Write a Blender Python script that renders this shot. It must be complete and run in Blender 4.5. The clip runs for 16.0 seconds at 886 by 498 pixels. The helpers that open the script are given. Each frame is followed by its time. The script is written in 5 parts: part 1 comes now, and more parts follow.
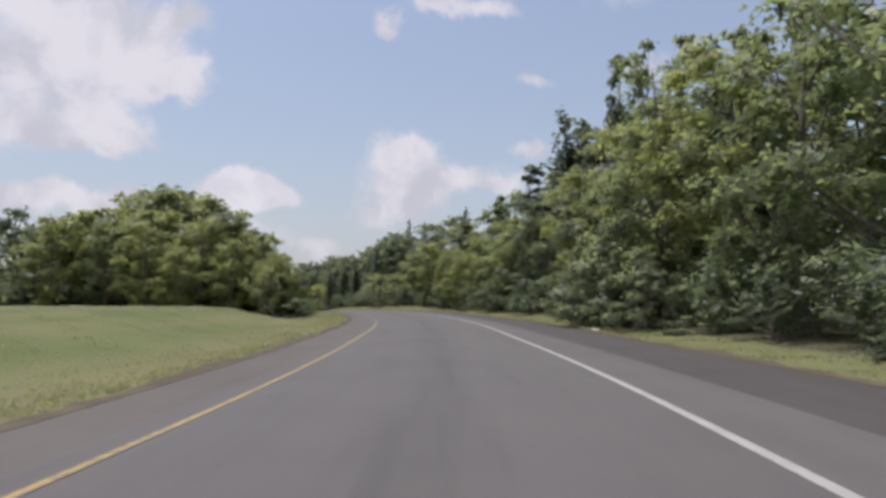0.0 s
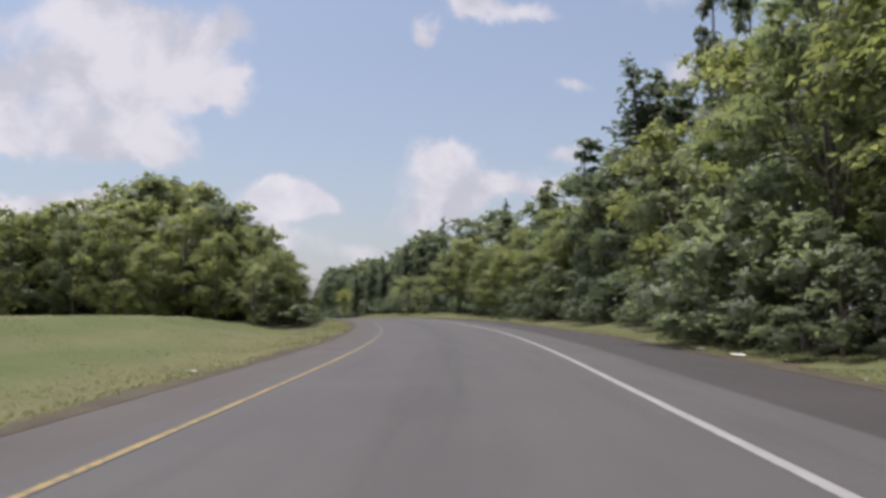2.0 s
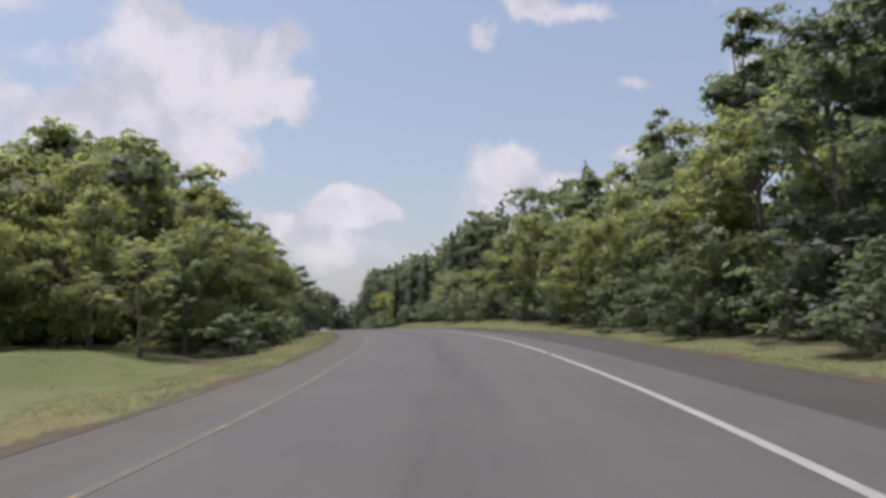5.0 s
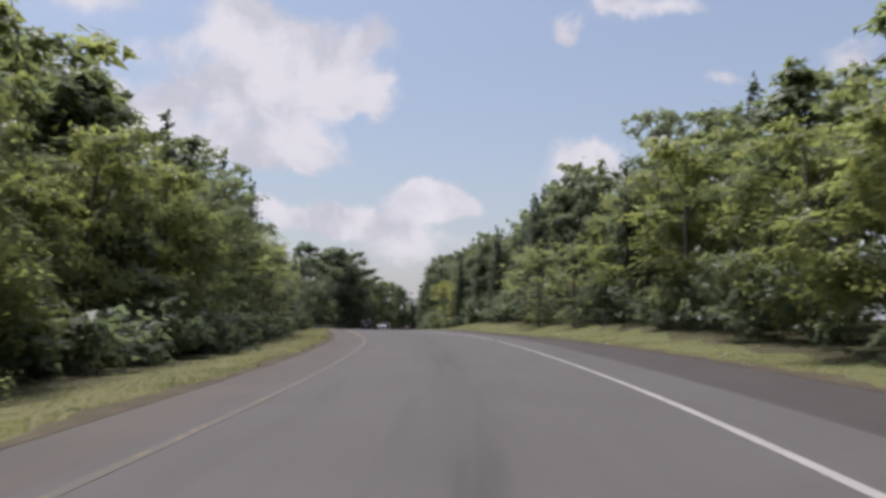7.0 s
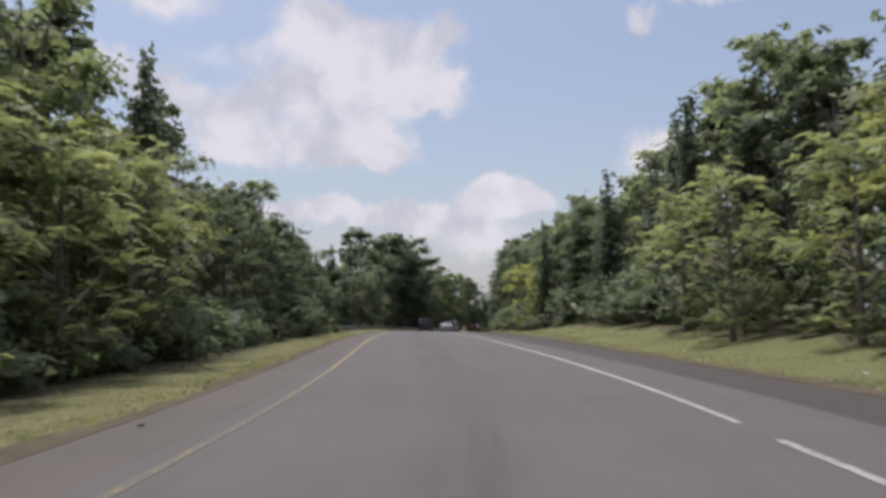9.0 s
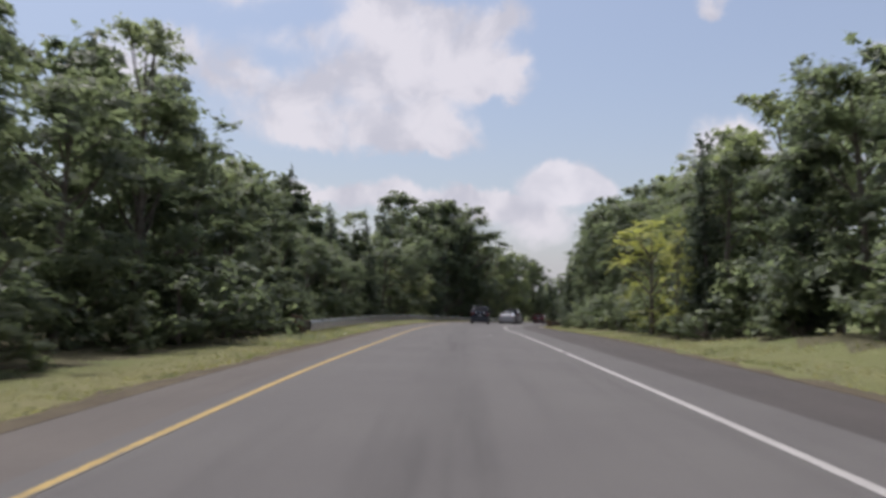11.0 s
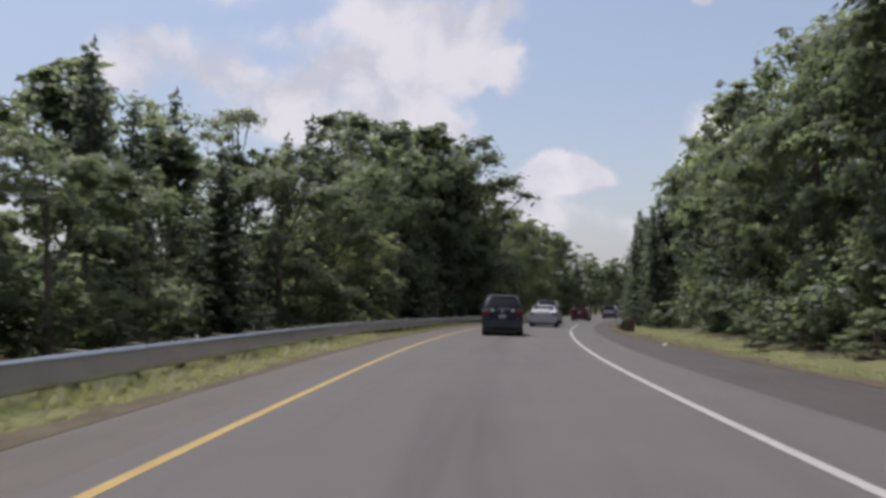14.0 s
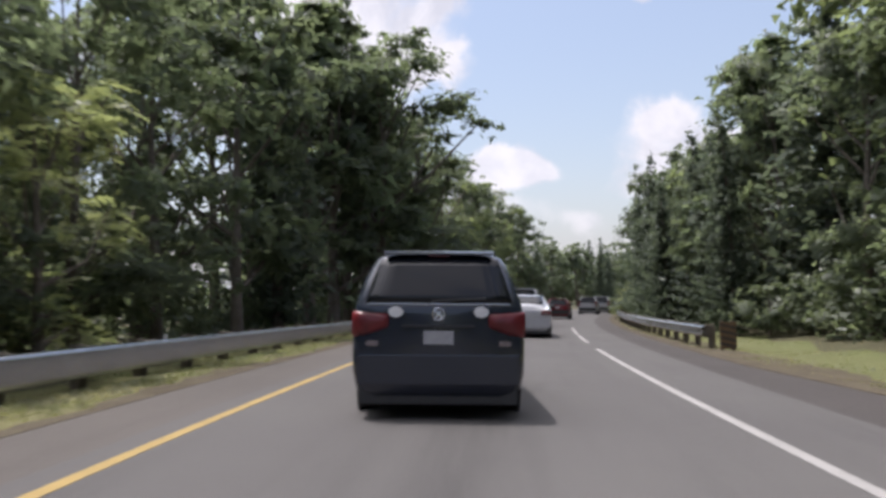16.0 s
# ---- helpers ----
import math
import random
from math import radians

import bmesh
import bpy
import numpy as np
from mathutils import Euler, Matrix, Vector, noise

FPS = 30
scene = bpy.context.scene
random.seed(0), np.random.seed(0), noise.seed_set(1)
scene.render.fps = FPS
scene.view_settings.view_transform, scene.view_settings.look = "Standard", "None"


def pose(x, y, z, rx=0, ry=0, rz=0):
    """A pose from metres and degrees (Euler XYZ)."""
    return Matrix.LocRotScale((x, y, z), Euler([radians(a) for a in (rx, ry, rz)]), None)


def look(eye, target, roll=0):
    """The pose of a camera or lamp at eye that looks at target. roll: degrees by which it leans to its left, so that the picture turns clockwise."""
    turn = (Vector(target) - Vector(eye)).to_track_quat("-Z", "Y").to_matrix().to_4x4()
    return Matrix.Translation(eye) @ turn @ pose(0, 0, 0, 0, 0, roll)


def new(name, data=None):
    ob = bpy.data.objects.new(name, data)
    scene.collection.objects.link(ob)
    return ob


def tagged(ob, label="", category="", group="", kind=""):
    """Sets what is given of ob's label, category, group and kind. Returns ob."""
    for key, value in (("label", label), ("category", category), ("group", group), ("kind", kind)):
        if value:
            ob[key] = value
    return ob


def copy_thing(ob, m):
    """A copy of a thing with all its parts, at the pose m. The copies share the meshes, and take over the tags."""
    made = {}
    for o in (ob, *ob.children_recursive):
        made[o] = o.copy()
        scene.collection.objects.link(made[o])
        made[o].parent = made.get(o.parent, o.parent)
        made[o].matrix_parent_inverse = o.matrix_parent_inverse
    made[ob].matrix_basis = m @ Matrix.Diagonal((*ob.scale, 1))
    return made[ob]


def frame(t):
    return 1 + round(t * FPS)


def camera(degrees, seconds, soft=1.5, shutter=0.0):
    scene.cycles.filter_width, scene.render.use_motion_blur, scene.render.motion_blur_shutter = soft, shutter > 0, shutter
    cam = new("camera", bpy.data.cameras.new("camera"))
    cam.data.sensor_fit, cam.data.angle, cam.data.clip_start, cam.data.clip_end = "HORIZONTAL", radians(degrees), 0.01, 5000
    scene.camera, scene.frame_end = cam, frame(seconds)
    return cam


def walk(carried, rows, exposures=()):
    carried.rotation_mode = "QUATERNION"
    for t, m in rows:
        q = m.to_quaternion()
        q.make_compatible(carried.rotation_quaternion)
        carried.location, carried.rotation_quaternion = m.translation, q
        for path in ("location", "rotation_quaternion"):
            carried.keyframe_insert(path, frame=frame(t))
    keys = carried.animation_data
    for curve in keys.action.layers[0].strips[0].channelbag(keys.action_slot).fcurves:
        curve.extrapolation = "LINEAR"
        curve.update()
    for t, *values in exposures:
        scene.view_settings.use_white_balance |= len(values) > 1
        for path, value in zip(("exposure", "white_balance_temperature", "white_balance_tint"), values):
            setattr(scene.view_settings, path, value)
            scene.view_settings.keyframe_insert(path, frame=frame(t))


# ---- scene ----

# ---- the walk ----
cam = camera(57.3, 16.0, soft=3.3, shutter=0.3)
PATH = [
    (0, (0.000, 0.000, 1.200), (-0.000, 1.995, 1.347), 0.0),
    (0.5, (0.147, 3.498, 1.218), (0.128, 5.493, 1.368), -0.1),
    (1, (0.258, 7.013, 1.241), (0.214, 9.007, 1.392), -0.3),
    (1.5, (0.322, 10.554, 1.270), (0.251, 12.546, 1.433), -0.1),
    (2, (0.331, 14.083, 1.303), (0.233, 16.074, 1.465), -0.3),
    (2.5, (0.297, 17.674, 1.340), (0.178, 19.664, 1.504), -0.6),
    (3, (0.225, 21.357, 1.382), (0.083, 23.346, 1.541), -0.6),
    (5.5, (-1.056, 46.368, 1.715), (-1.349, 48.340, 1.891), -0.7),
    (6, (-1.795, 52.849, 1.802), (-2.136, 54.814, 1.967), 0.3),
    (6.5, (-2.658, 59.143, 1.883), (-3.049, 61.098, 2.052), 0.3),
    (7, (-3.695, 65.378, 1.958), (-4.139, 67.322, 2.124), 0.2),
    (7.5, (-4.883, 71.460, 2.023), (-5.382, 73.391, 2.190), 0.2),
    (8, (-6.227, 77.490, 2.079), (-6.772, 79.408, 2.240), 0.1),
    (8.5, (-7.721, 83.548, 2.126), (-8.301, 85.456, 2.276), 0.0),
    (9, (-9.432, 89.712, 2.161), (-10.052, 91.608, 2.316), -0.3),
    (9.5, (-11.231, 95.967, 2.184), (-11.892, 97.848, 2.330), 0.2),
    (12, (-23.329, 128.648, 2.055), (-24.117, 130.483, 2.170), 1.3),
    (12.5, (-25.944, 135.590, 1.971), (-26.732, 137.424, 2.091), 0.8),
    (13, (-28.573, 142.504, 1.869), (-29.364, 144.338, 1.974), 0.2),
    (13.5, (-31.143, 149.325, 1.752), (-31.922, 151.164, 1.852), -0.2),
    (14, (-33.602, 156.041, 1.621), (-34.358, 157.890, 1.723), -0.4),
    (14.5, (-35.893, 162.620, 1.481), (-36.626, 164.478, 1.586), -1.0),
    (15, (-38.021, 169.093, 1.334), (-38.725, 170.962, 1.429), -1.1),
    (15.5, (-39.968, 175.367, 1.183), (-40.639, 177.248, 1.278), -1.3),
    (16, (-41.691, 181.151, 1.039), (-42.321, 183.047, 1.126), -1.2),
]
walk(cam, [(t, look(eye, target, roll)) for t, eye, target, roll in PATH],
     [(0.0, 0.0, 6250, 16), (14.2, 0.0, 6250, 16), (14.9, -0.08, 6250, 16), (15.5, 0.25, 6250, 16), (16.0, 0.4, 6250, 16)])

# ---- sky and sun ----
SUN_LEFT, SUN_AHEAD, SUN_UP = -0.32, 0.16, 1.0
sun = new("sun", bpy.data.lights.new("sun", "SUN"))
sun.data.energy, sun.data.angle, sun.data.color = 3.4, radians(0.53), (1.0, 0.96, 0.89)
sun.matrix_world = look((SUN_LEFT * 200, SUN_AHEAD * 200 + 100, 200 * SUN_UP), (0, 100, 0))


class Nodes:
    """A short hand for node trees."""

    def __init__(self, tree, fresh=True):
        self.tree = tree
        if fresh:
            tree.nodes.clear()

    def add(self, kind):
        return self.tree.nodes.new(kind)

    def link(self, value, socket):
        if hasattr(value, "is_output"):
            self.tree.links.new(value, socket)
        else:
            socket.default_value = value

    def math(self, operation, *values, clamp=False):
        node = self.add("ShaderNodeMath")
        node.operation, node.use_clamp = operation, clamp
        for n, value in enumerate(values):
            self.link(value, node.inputs[n])
        return node.outputs[0]

    def mix(self, factor, a, b, blend="MIX"):
        node = self.add("ShaderNodeMix")
        node.data_type, node.blend_type = "RGBA", blend
        for value, n in ((factor, 0), (a, 6), (b, 7)):
            self.link(value, node.inputs[n])
        return node.outputs[2]

    def step(self, value, low, high):
        node = self.add("ShaderNodeMapRange")
        node.interpolation_type = "SMOOTHSTEP"
        for n, v in enumerate((value, low, high, 0.0, 1.0)):
            self.link(v, node.inputs[n])
        return node.outputs[0]

    def noise(self, vector, scale, detail=4.0, rough=0.55, warp=0.0):
        node = self.add("ShaderNodeTexNoise")
        if vector is not None:
            self.link(vector, node.inputs["Vector"])
        for key, value in (("Scale", scale), ("Detail", detail), ("Roughness", rough), ("Distortion", warp)):
            node.inputs[key].default_value = value
        return node.outputs["Fac"]


world = bpy.data.worlds.new("summer_sky")
scene.world = world
world.use_nodes = True
n = Nodes(world.node_tree)
sky = n.add("ShaderNodeTexSky")
sky.sky_type, sky.sun_disc = "NISHITA", False
sky.sun_elevation, sky.sun_rotation = math.atan2(SUN_UP, math.hypot(SUN_LEFT, SUN_AHEAD)), math.atan2(SUN_LEFT, SUN_AHEAD)
sky.air_density, sky.dust_density, sky.ozone_density = 1.3, 1.6, 1.0
way = n.add("ShaderNodeTexCoord").outputs["Generated"]
part_xyz = n.add("ShaderNodeSeparateXYZ")
n.link(way, part_xyz.inputs[0])
dx, dy, dz = part_xyz.outputs
azimuth = n.math("MULTIPLY", n.math("ARCTAN2", dx, dy), 57.2958)
height = n.math("MULTIPLY", n.math("ARCSINE", dz), 57.2958)
# heaps of cloud: bearing, height, half width, half height (degrees), weight
CLOUD_BANK = [(-30.0, 14.6, 3.0, 1.7, 1.1), (-25.5, 15.4, 4.3, 1.9, 1.2), (-21.8, 17.0, 3.8, 2.1, 1.2), (-18.7, 14.7, 2.5, 1.0, 1.1), (-23.6, 19.1, 4.0, 1.6, 1.1), (-27.5, 20.4, 2.7, 1.4, 1.0), (-26.0, 12.2, 3.9, 1.8, 1.25),
              (-22.3, 11.4, 2.4, 1.2, 1.1), (-17.8, 19.7, 1.7, 1.0, 0.8), (-18.0, 16.0, 1.8, 0.8, 0.7), (-27.4, 18.4, 3.4, 1.1, 0.8), (-24.8, 10.7, 3.2, 0.9, 0.8)]
CLOUD_SIDE = [(-34.0, 12.4, 4.5, 1.8, 1.1), (-41.4, 16.3, 5.3, 1.6, 1.0), (-37.6, 14.6, 2.2, 1.0, 0.9), (-44.9, 14.0, 3.2, 1.3, 0.9), (-38.0, 20.5, 5.5, 1.4, 0.95), (-33.0, 17.6, 2.6, 1.0, 0.6), (-31.5, 10.8, 3.2, 1.0, 0.9)]
CLOUD_LOW = [(-26.5, 7.1, 4.0, 1.0, 1.15), (-33.5, 7.2, 5.0, 0.9, 0.95), (-17.2, 6.8, 2.6, 0.9, 1.0), (-20.6, 6.5, 4.6, 0.9, 1.15), (-14.8, 5.2, 4.2, 1.3, 0.8)]
CLOUD_BUMP = [(-2.9, 11.0, 2.3, 1.5, 1.3), (-2.2, 8.8, 3.4, 1.7, 1.15), (3.1, 8.8, 3.8, 1.1, 0.95), (6.7, 11.0, 1.6, 0.8, 0.85), (-3.8, 6.6, 3.4, 1.0, 0.75), (-8.2, 4.0, 2.4, 1.0, 0.7)]
CLOUD_WISPS = [(-0.8, 21.6, 1.8, 1.1, 1.25), (3.1, 20.8, 2.9, 0.8, 1.0), (-3.7, 19.6, 1.2, 0.9, 1.1), (6.3, 15.8, 1.9, 0.5, 0.85), (12.3, 21.0, 3.5, 1.3, 0.55), (14.1, 16.2, 2.4, 0.9, 0.85)]
shift = n.math("MULTIPLY", n.math("SUBTRACT", n.noise(way, 13.0, 5.0, 0.6), 0.5), 4.6)
lift = n.math("MULTIPLY", n.math("SUBTRACT", n.noise(way, 17.0, 5.0, 0.6, 0.4), 0.5), 3.4)
place = n.add("ShaderNodeCombineXYZ")
n.link(n.math("ADD", azimuth, shift), place.inputs[0])
n.link(n.math("ADD", height, lift), place.inputs[1])
field = None
for a, e, ra, re, weight in CLOUD_BANK + CLOUD_SIDE + CLOUD_LOW + CLOUD_BUMP + CLOUD_WISPS:
    off, scaled = n.add("ShaderNodeVectorMath"), n.add("ShaderNodeVectorMath")
    off.operation, scaled.operation = "SUBTRACT", "MULTIPLY"
    n.link(place.outputs[0], off.inputs[0])
    off.inputs[1].default_value = (a, e, 0)
    n.link(off.outputs[0], scaled.inputs[0])
    scaled.inputs[1].default_value = (1 / ra, 1 / re, 0)
    dot = n.add("ShaderNodeVectorMath")
    dot.operation = "DOT_PRODUCT"
    n.link(scaled.outputs[0], dot.inputs[0])
    n.link(scaled.outputs[0], dot.inputs[1])
    heap = n.math("EXPONENT", n.math("MULTIPLY", dot.outputs["Value"], -1.0))
    field = n.math("MULTIPLY", heap, weight) if field is None else n.math("MULTIPLY_ADD", heap, weight, field)
# unseen cloud cover overhead, thickened to give the shade more fill
wide = n.math("MULTIPLY", n.step(n.noise(way, 2.3, 6.0), 0.30, 0.58), n.step(height, 24.0, 36.0))
field = n.math("MINIMUM", n.math("ADD", field, wide), 1.05)
ragged = n.math("ADD", 0.22, n.math("MULTIPLY", n.noise(way, 16.0, 8.0, 0.62, 0.5), 1.65))
cover = n.math("MULTIPLY", n.step(n.math("MULTIPLY", field, ragged), 0.26, 1.06), 0.93)
# one firm, round puff low over the bend
firm = None
for a, e, ra, re in ((-15.2, 7.7, 2.2, 1.2), (-13.2, 8.4, 1.7, 1.2), (-11.6, 7.8, 1.5, 0.8), (-14.3, 8.7, 1.2, 0.8)):
    aside = n.math("DIVIDE", n.math("SUBTRACT", n.math("MULTIPLY_ADD", shift, 0.55, azimuth), a), ra)
    above = n.math("DIVIDE", n.math("SUBTRACT", n.math("MULTIPLY_ADD", lift, 0.5, height), e), re)
    heap = n.math("EXPONENT", n.math("MULTIPLY", n.math("MULTIPLY_ADD", aside, aside, n.math("MULTIPLY", above, above)), -1.0))
    firm = heap if firm is None else n.math("ADD", firm, heap)
puff = n.math("MULTIPLY", n.step(n.math("MULTIPLY", firm, n.math("ADD", 0.45, ragged)), 0.32, 1.1), 0.93)
cover = n.math("MAXIMUM", cover, puff)
inner = n.step(n.noise(way, 15.0, 6.0, 0.55, 0.3), 0.36, 0.62)
white = n.mix(inner, (4.9, 4.9, 5.25, 1.0), (6.6, 6.4, 6.5, 1.0))
white = n.mix(n.math("MULTIPLY", puff, 0.4), white, (7.3, 7.15, 7.3, 1.0))
haze = n.math("MULTIPLY", n.math("EXPONENT", n.math("MULTIPLY", n.math("ABSOLUTE", height), -0.16)), 0.55)
hazy = n.mix(0.32, n.mix(haze, sky.outputs[0], (5.0, 5.1, 5.5, 1.0)), (4.2, 4.45, 5.3, 1.0))
# soft, wide glow added round the unseen sun to lift the shade
sunward = n.add("ShaderNodeVectorMath")
sunward.operation = "DOT_PRODUCT"
n.link(way, sunward.inputs[0])
sunward.inputs[1].default_value = Vector((SUN_LEFT, SUN_AHEAD, SUN_UP)).normalized()
apart = n.math("DIVIDE", n.math("ARCCOSINE", n.math("MINIMUM", sunward.outputs["Value"], 1.0)), 0.42)
glow = n.math("MULTIPLY", n.math("EXPONENT", n.math("MULTIPLY", n.math("MULTIPLY", apart, apart), -1.0)), 36.0)
warm = n.add("ShaderNodeVectorMath")
warm.operation = "SCALE"
warm.inputs[0].default_value = (1.0, 0.97, 0.93)
n.link(glow, warm.inputs[3])
shown = n.mix(1.0, n.mix(cover, hazy, white), warm.outputs[0], "ADD")
back = n.add("ShaderNodeBackground")
n.link(shown, back.inputs[0])
back.inputs[1].default_value = 0.115
n.link(back.outputs[0], n.add("ShaderNodeOutputWorld").inputs[0])


# ---- materials ----
def material(name, base, second, scale=4.0, rough=0.8, metal=0.0, bump=0.0, fine=60.0, spread=0.5, by="Object", third=None, island=0.0, shine=0.5):
    """Two colours mingled by a coarse noise, a third by a fine one, fine relief, and a shift of brightness from piece to piece."""
    m = bpy.data.materials.new(name)
    m.use_nodes = True
    t = Nodes(m.node_tree)
    bsdf = t.add("ShaderNodeBsdfPrincipled")
    out = t.add("ShaderNodeOutputMaterial")
    t.link(bsdf.outputs[0], out.inputs[0])
    vec = t.add("ShaderNodeTexCoord").outputs[by]
    coarse = t.step(t.noise(vec, scale, 5.0), 0.5 - spread / 2, 0.5 + spread / 2)
    colour = t.mix(coarse, (*base, 1), (*second, 1))
    grain = t.noise(vec, fine, 3.0, 0.6)
    if third:
        colour = t.mix(t.step(grain, 0.52, 0.72), colour, (*third, 1))
    if island:
        r = t.add("ShaderNodeNewGeometry").outputs["Random Per Island"]
        v = t.math("ADD", 1 - island, t.math("MULTIPLY", r, 2 * island))
        hsv = t.add("ShaderNodeHueSaturation")
        t.link(colour, hsv.inputs["Color"])
        t.link(v, hsv.inputs["Value"])
        t.link(t.math("ADD", 0.485, t.math("MULTIPLY", t.noise(vec, 0.35, 2.0), 0.03)), hsv.inputs["Hue"])
        colour = hsv.outputs[0]
    t.link(colour, bsdf.inputs["Base Color"])
    t.link(t.math("ADD", rough - 0.06, t.math("MULTIPLY", grain, 0.12)), bsdf.inputs["Roughness"])
    bsdf.inputs["Metallic"].default_value = metal
    bsdf.inputs["Specular IOR Level"].default_value = shine
    if bump:
        b = t.add("ShaderNodeBump")
        b.inputs["Strength"].default_value = bump
        b.inputs["Distance"].default_value = 0.02
        t.link(grain, b.inputs["Height"])
        t.link(b.outputs[0], bsdf.inputs["Normal"])
    return m


def leaf_material(name, base, second, glow=0.35, shine=0.85):
    """Leaves: light passes through them, and each differs a little."""
    m = material(name, base, second, scale=0.5, rough=0.5, fine=9.0, spread=0.35, island=0.07, shine=shine)
    t = m.node_tree
    bsdf = next(x for x in t.nodes if x.type == "BSDF_PRINCIPLED")
    out = next(x for x in t.nodes if x.type == "OUTPUT_MATERIAL")
    colour = bsdf.inputs["Base Color"].links[0].from_socket
    thin = t.nodes.new("ShaderNodeBsdfTranslucent")
    gain = t.nodes.new("ShaderNodeMix")
    gain.data_type, gain.blend_type = "RGBA", "MULTIPLY"
    gain.inputs[0].default_value = 1.0
    t.links.new(colour, gain.inputs[6])
    gain.inputs[7].default_value = (1.5, 1.5, 1.15, 1)
    t.links.new(gain.outputs[2], thin.inputs[0])
    blend = t.nodes.new("ShaderNodeMixShader")
    blend.inputs[0].default_value = glow
    t.links.new(bsdf.outputs[0], blend.inputs[1])
    t.links.new(thin.outputs[0], blend.inputs[2])
    t.links.new(blend.outputs[0], out.inputs[0])
    return m


def asphalt_material(name, base, second, stone, tracks=0.0):
    """Asphalt: pale stones in dark binder, stains and wheel tracks; across and along the road by its UV in metres."""
    m = material(name, base, second, scale=0.35, rough=0.85, bump=0.35, fine=55.0, spread=0.6, by="UV", third=stone, shine=0.3)
    t = Nodes(m.node_tree, False)
    bsdf = next(x for x in t.tree.nodes if x.type == "BSDF_PRINCIPLED")
    colour = bsdf.inputs["Base Color"].links[0].from_socket
    uv = t.add("ShaderNodeTexCoord").outputs["UV"]
    sep = t.add("ShaderNodeSeparateXYZ")
    t.link(uv, sep.inputs[0])
    # long streaks
    stretch = t.add("ShaderNodeMapping")
    stretch.inputs["Scale"].default_value = (1.0, 0.05, 1.0)
    t.link(uv, stretch.inputs[0])
    streak = t.step(t.noise(stretch.outputs[0], 2.2, 4.0, 0.6), 0.45, 0.75)
    colour = t.mix(t.math("MULTIPLY", streak, 0.35), colour, tuple(0.72 * c for c in base) + (1,))
    if tracks:
        middle = t.math("DIVIDE", t.math("ADD", sep.outputs[0], 0.1), 0.45)
        drip = t.math("MULTIPLY", t.math("EXPONENT", t.math("MULTIPLY", t.math("MULTIPLY", middle, middle), -1.0)), tracks)
        colour = t.mix(t.math("MULTIPLY", drip, t.math("ADD", 0.5, streak), clamp=True), colour, tuple(0.6 * c for c in base) + (1,))
    t.link(colour, bsdf.inputs["Base Color"])
    return m


def paint_line_material(name, base, under, worn, centre, thin=0.0):
    """Road paint that has flaked off in places, so that the asphalt shows."""
    m = material(name, base, tuple(0.8 * c for c in base), scale=1.2, rough=0.75, bump=0.2, fine=45.0, by="UV", shine=0.3)
    t = Nodes(m.node_tree, False)
    bsdf = next(x for x in t.tree.nodes if x.type == "BSDF_PRINCIPLED")
    colour = bsdf.inputs["Base Color"].links[0].from_socket
    sep = t.add("ShaderNodeSeparateXYZ")
    uv = t.add("ShaderNodeTexCoord").outputs["UV"]
    t.link(uv, sep.inputs[0])
    flake = t.noise(uv, 9.0, 6.0, 0.7)
    patch = t.noise(uv, 0.35, 3.0)
    rim = t.math("DIVIDE", t.math("ABSOLUTE", t.math("SUBTRACT", sep.outputs[0], centre)), 0.065)
    early = t.math("SUBTRACT", 1.0, t.step(sep.outputs[1], 112.0, 138.0))
    rim = t.math("MULTIPLY", t.math("POWER", rim, 3.0), t.math("ADD", 0.16, t.math("MULTIPLY", early, thin)))
    # one stretch is worn the most
    along = sep.outputs[1]
    bad = t.math("MULTIPLY", t.step(along, worn[0], worn[0] + 12.0), t.math("SUBTRACT", 1.0, t.step(along, worn[1] - 12.0, worn[1])))
    bad = t.math("ADD", bad, t.math("MULTIPLY", t.math("MULTIPLY", t.step(along, 36.0, 50.0), t.math("SUBTRACT", 1.0, t.step(along, 98.0, 116.0))), thin * 4.4))
    limit = t.math("SUBTRACT", worn[3], t.math("MULTIPLY", bad, worn[2]))
    gone = t.step(t.math("ADD", rim, t.math("ADD", t.math("MULTIPLY", flake, 0.8), t.math("MULTIPLY", patch, 0.2))), limit, t.math("ADD", limit, 0.16))
    t.link(t.mix(gone, colour, (*under, 1)), bsdf.inputs["Base Color"])
    return m


GRASS = material("mown_grass", (0.075, 0.094, 0.036), (0.108, 0.122, 0.05), scale=0.3, rough=0.95, bump=0.6, fine=30.0, third=(0.074, 0.09, 0.03), shine=0.1)
t = Nodes(GRASS.node_tree, False)
bsdf = next(x for x in t.tree.nodes if x.type == "BSDF_PRINCIPLED")
sep = t.add("ShaderNodeSeparateXYZ")
t.link(t.add("ShaderNodeTexCoord").outputs["UV"], sep.inputs[0])
away = t.math("SUBTRACT", t.math("ABSOLUTE", t.math("ADD", sep.outputs[0], -1.2)), 5.25)
away = t.math("ADD", away, t.math("MULTIPLY", t.math("SUBTRACT", t.noise(t.add("ShaderNodeTexCoord").outputs["Object"], 0.9, 5.0), 0.5), 1.8))
dry = t.math("SUBTRACT", 1.0, t.step(away, 0.2, 4.2))
dry = t.math("MULTIPLY", dry, t.math("SUBTRACT", 1.0, t.math("MULTIPLY", t.step(sep.outputs[0], 0.0, 3.0), 0.5)))
mown = t.add("ShaderNodeMapping")
mown.inputs["Scale"].default_value = (1.0, 0.12, 1.0)
t.link(t.add("ShaderNodeTexCoord").outputs["UV"], mown.inputs[0])
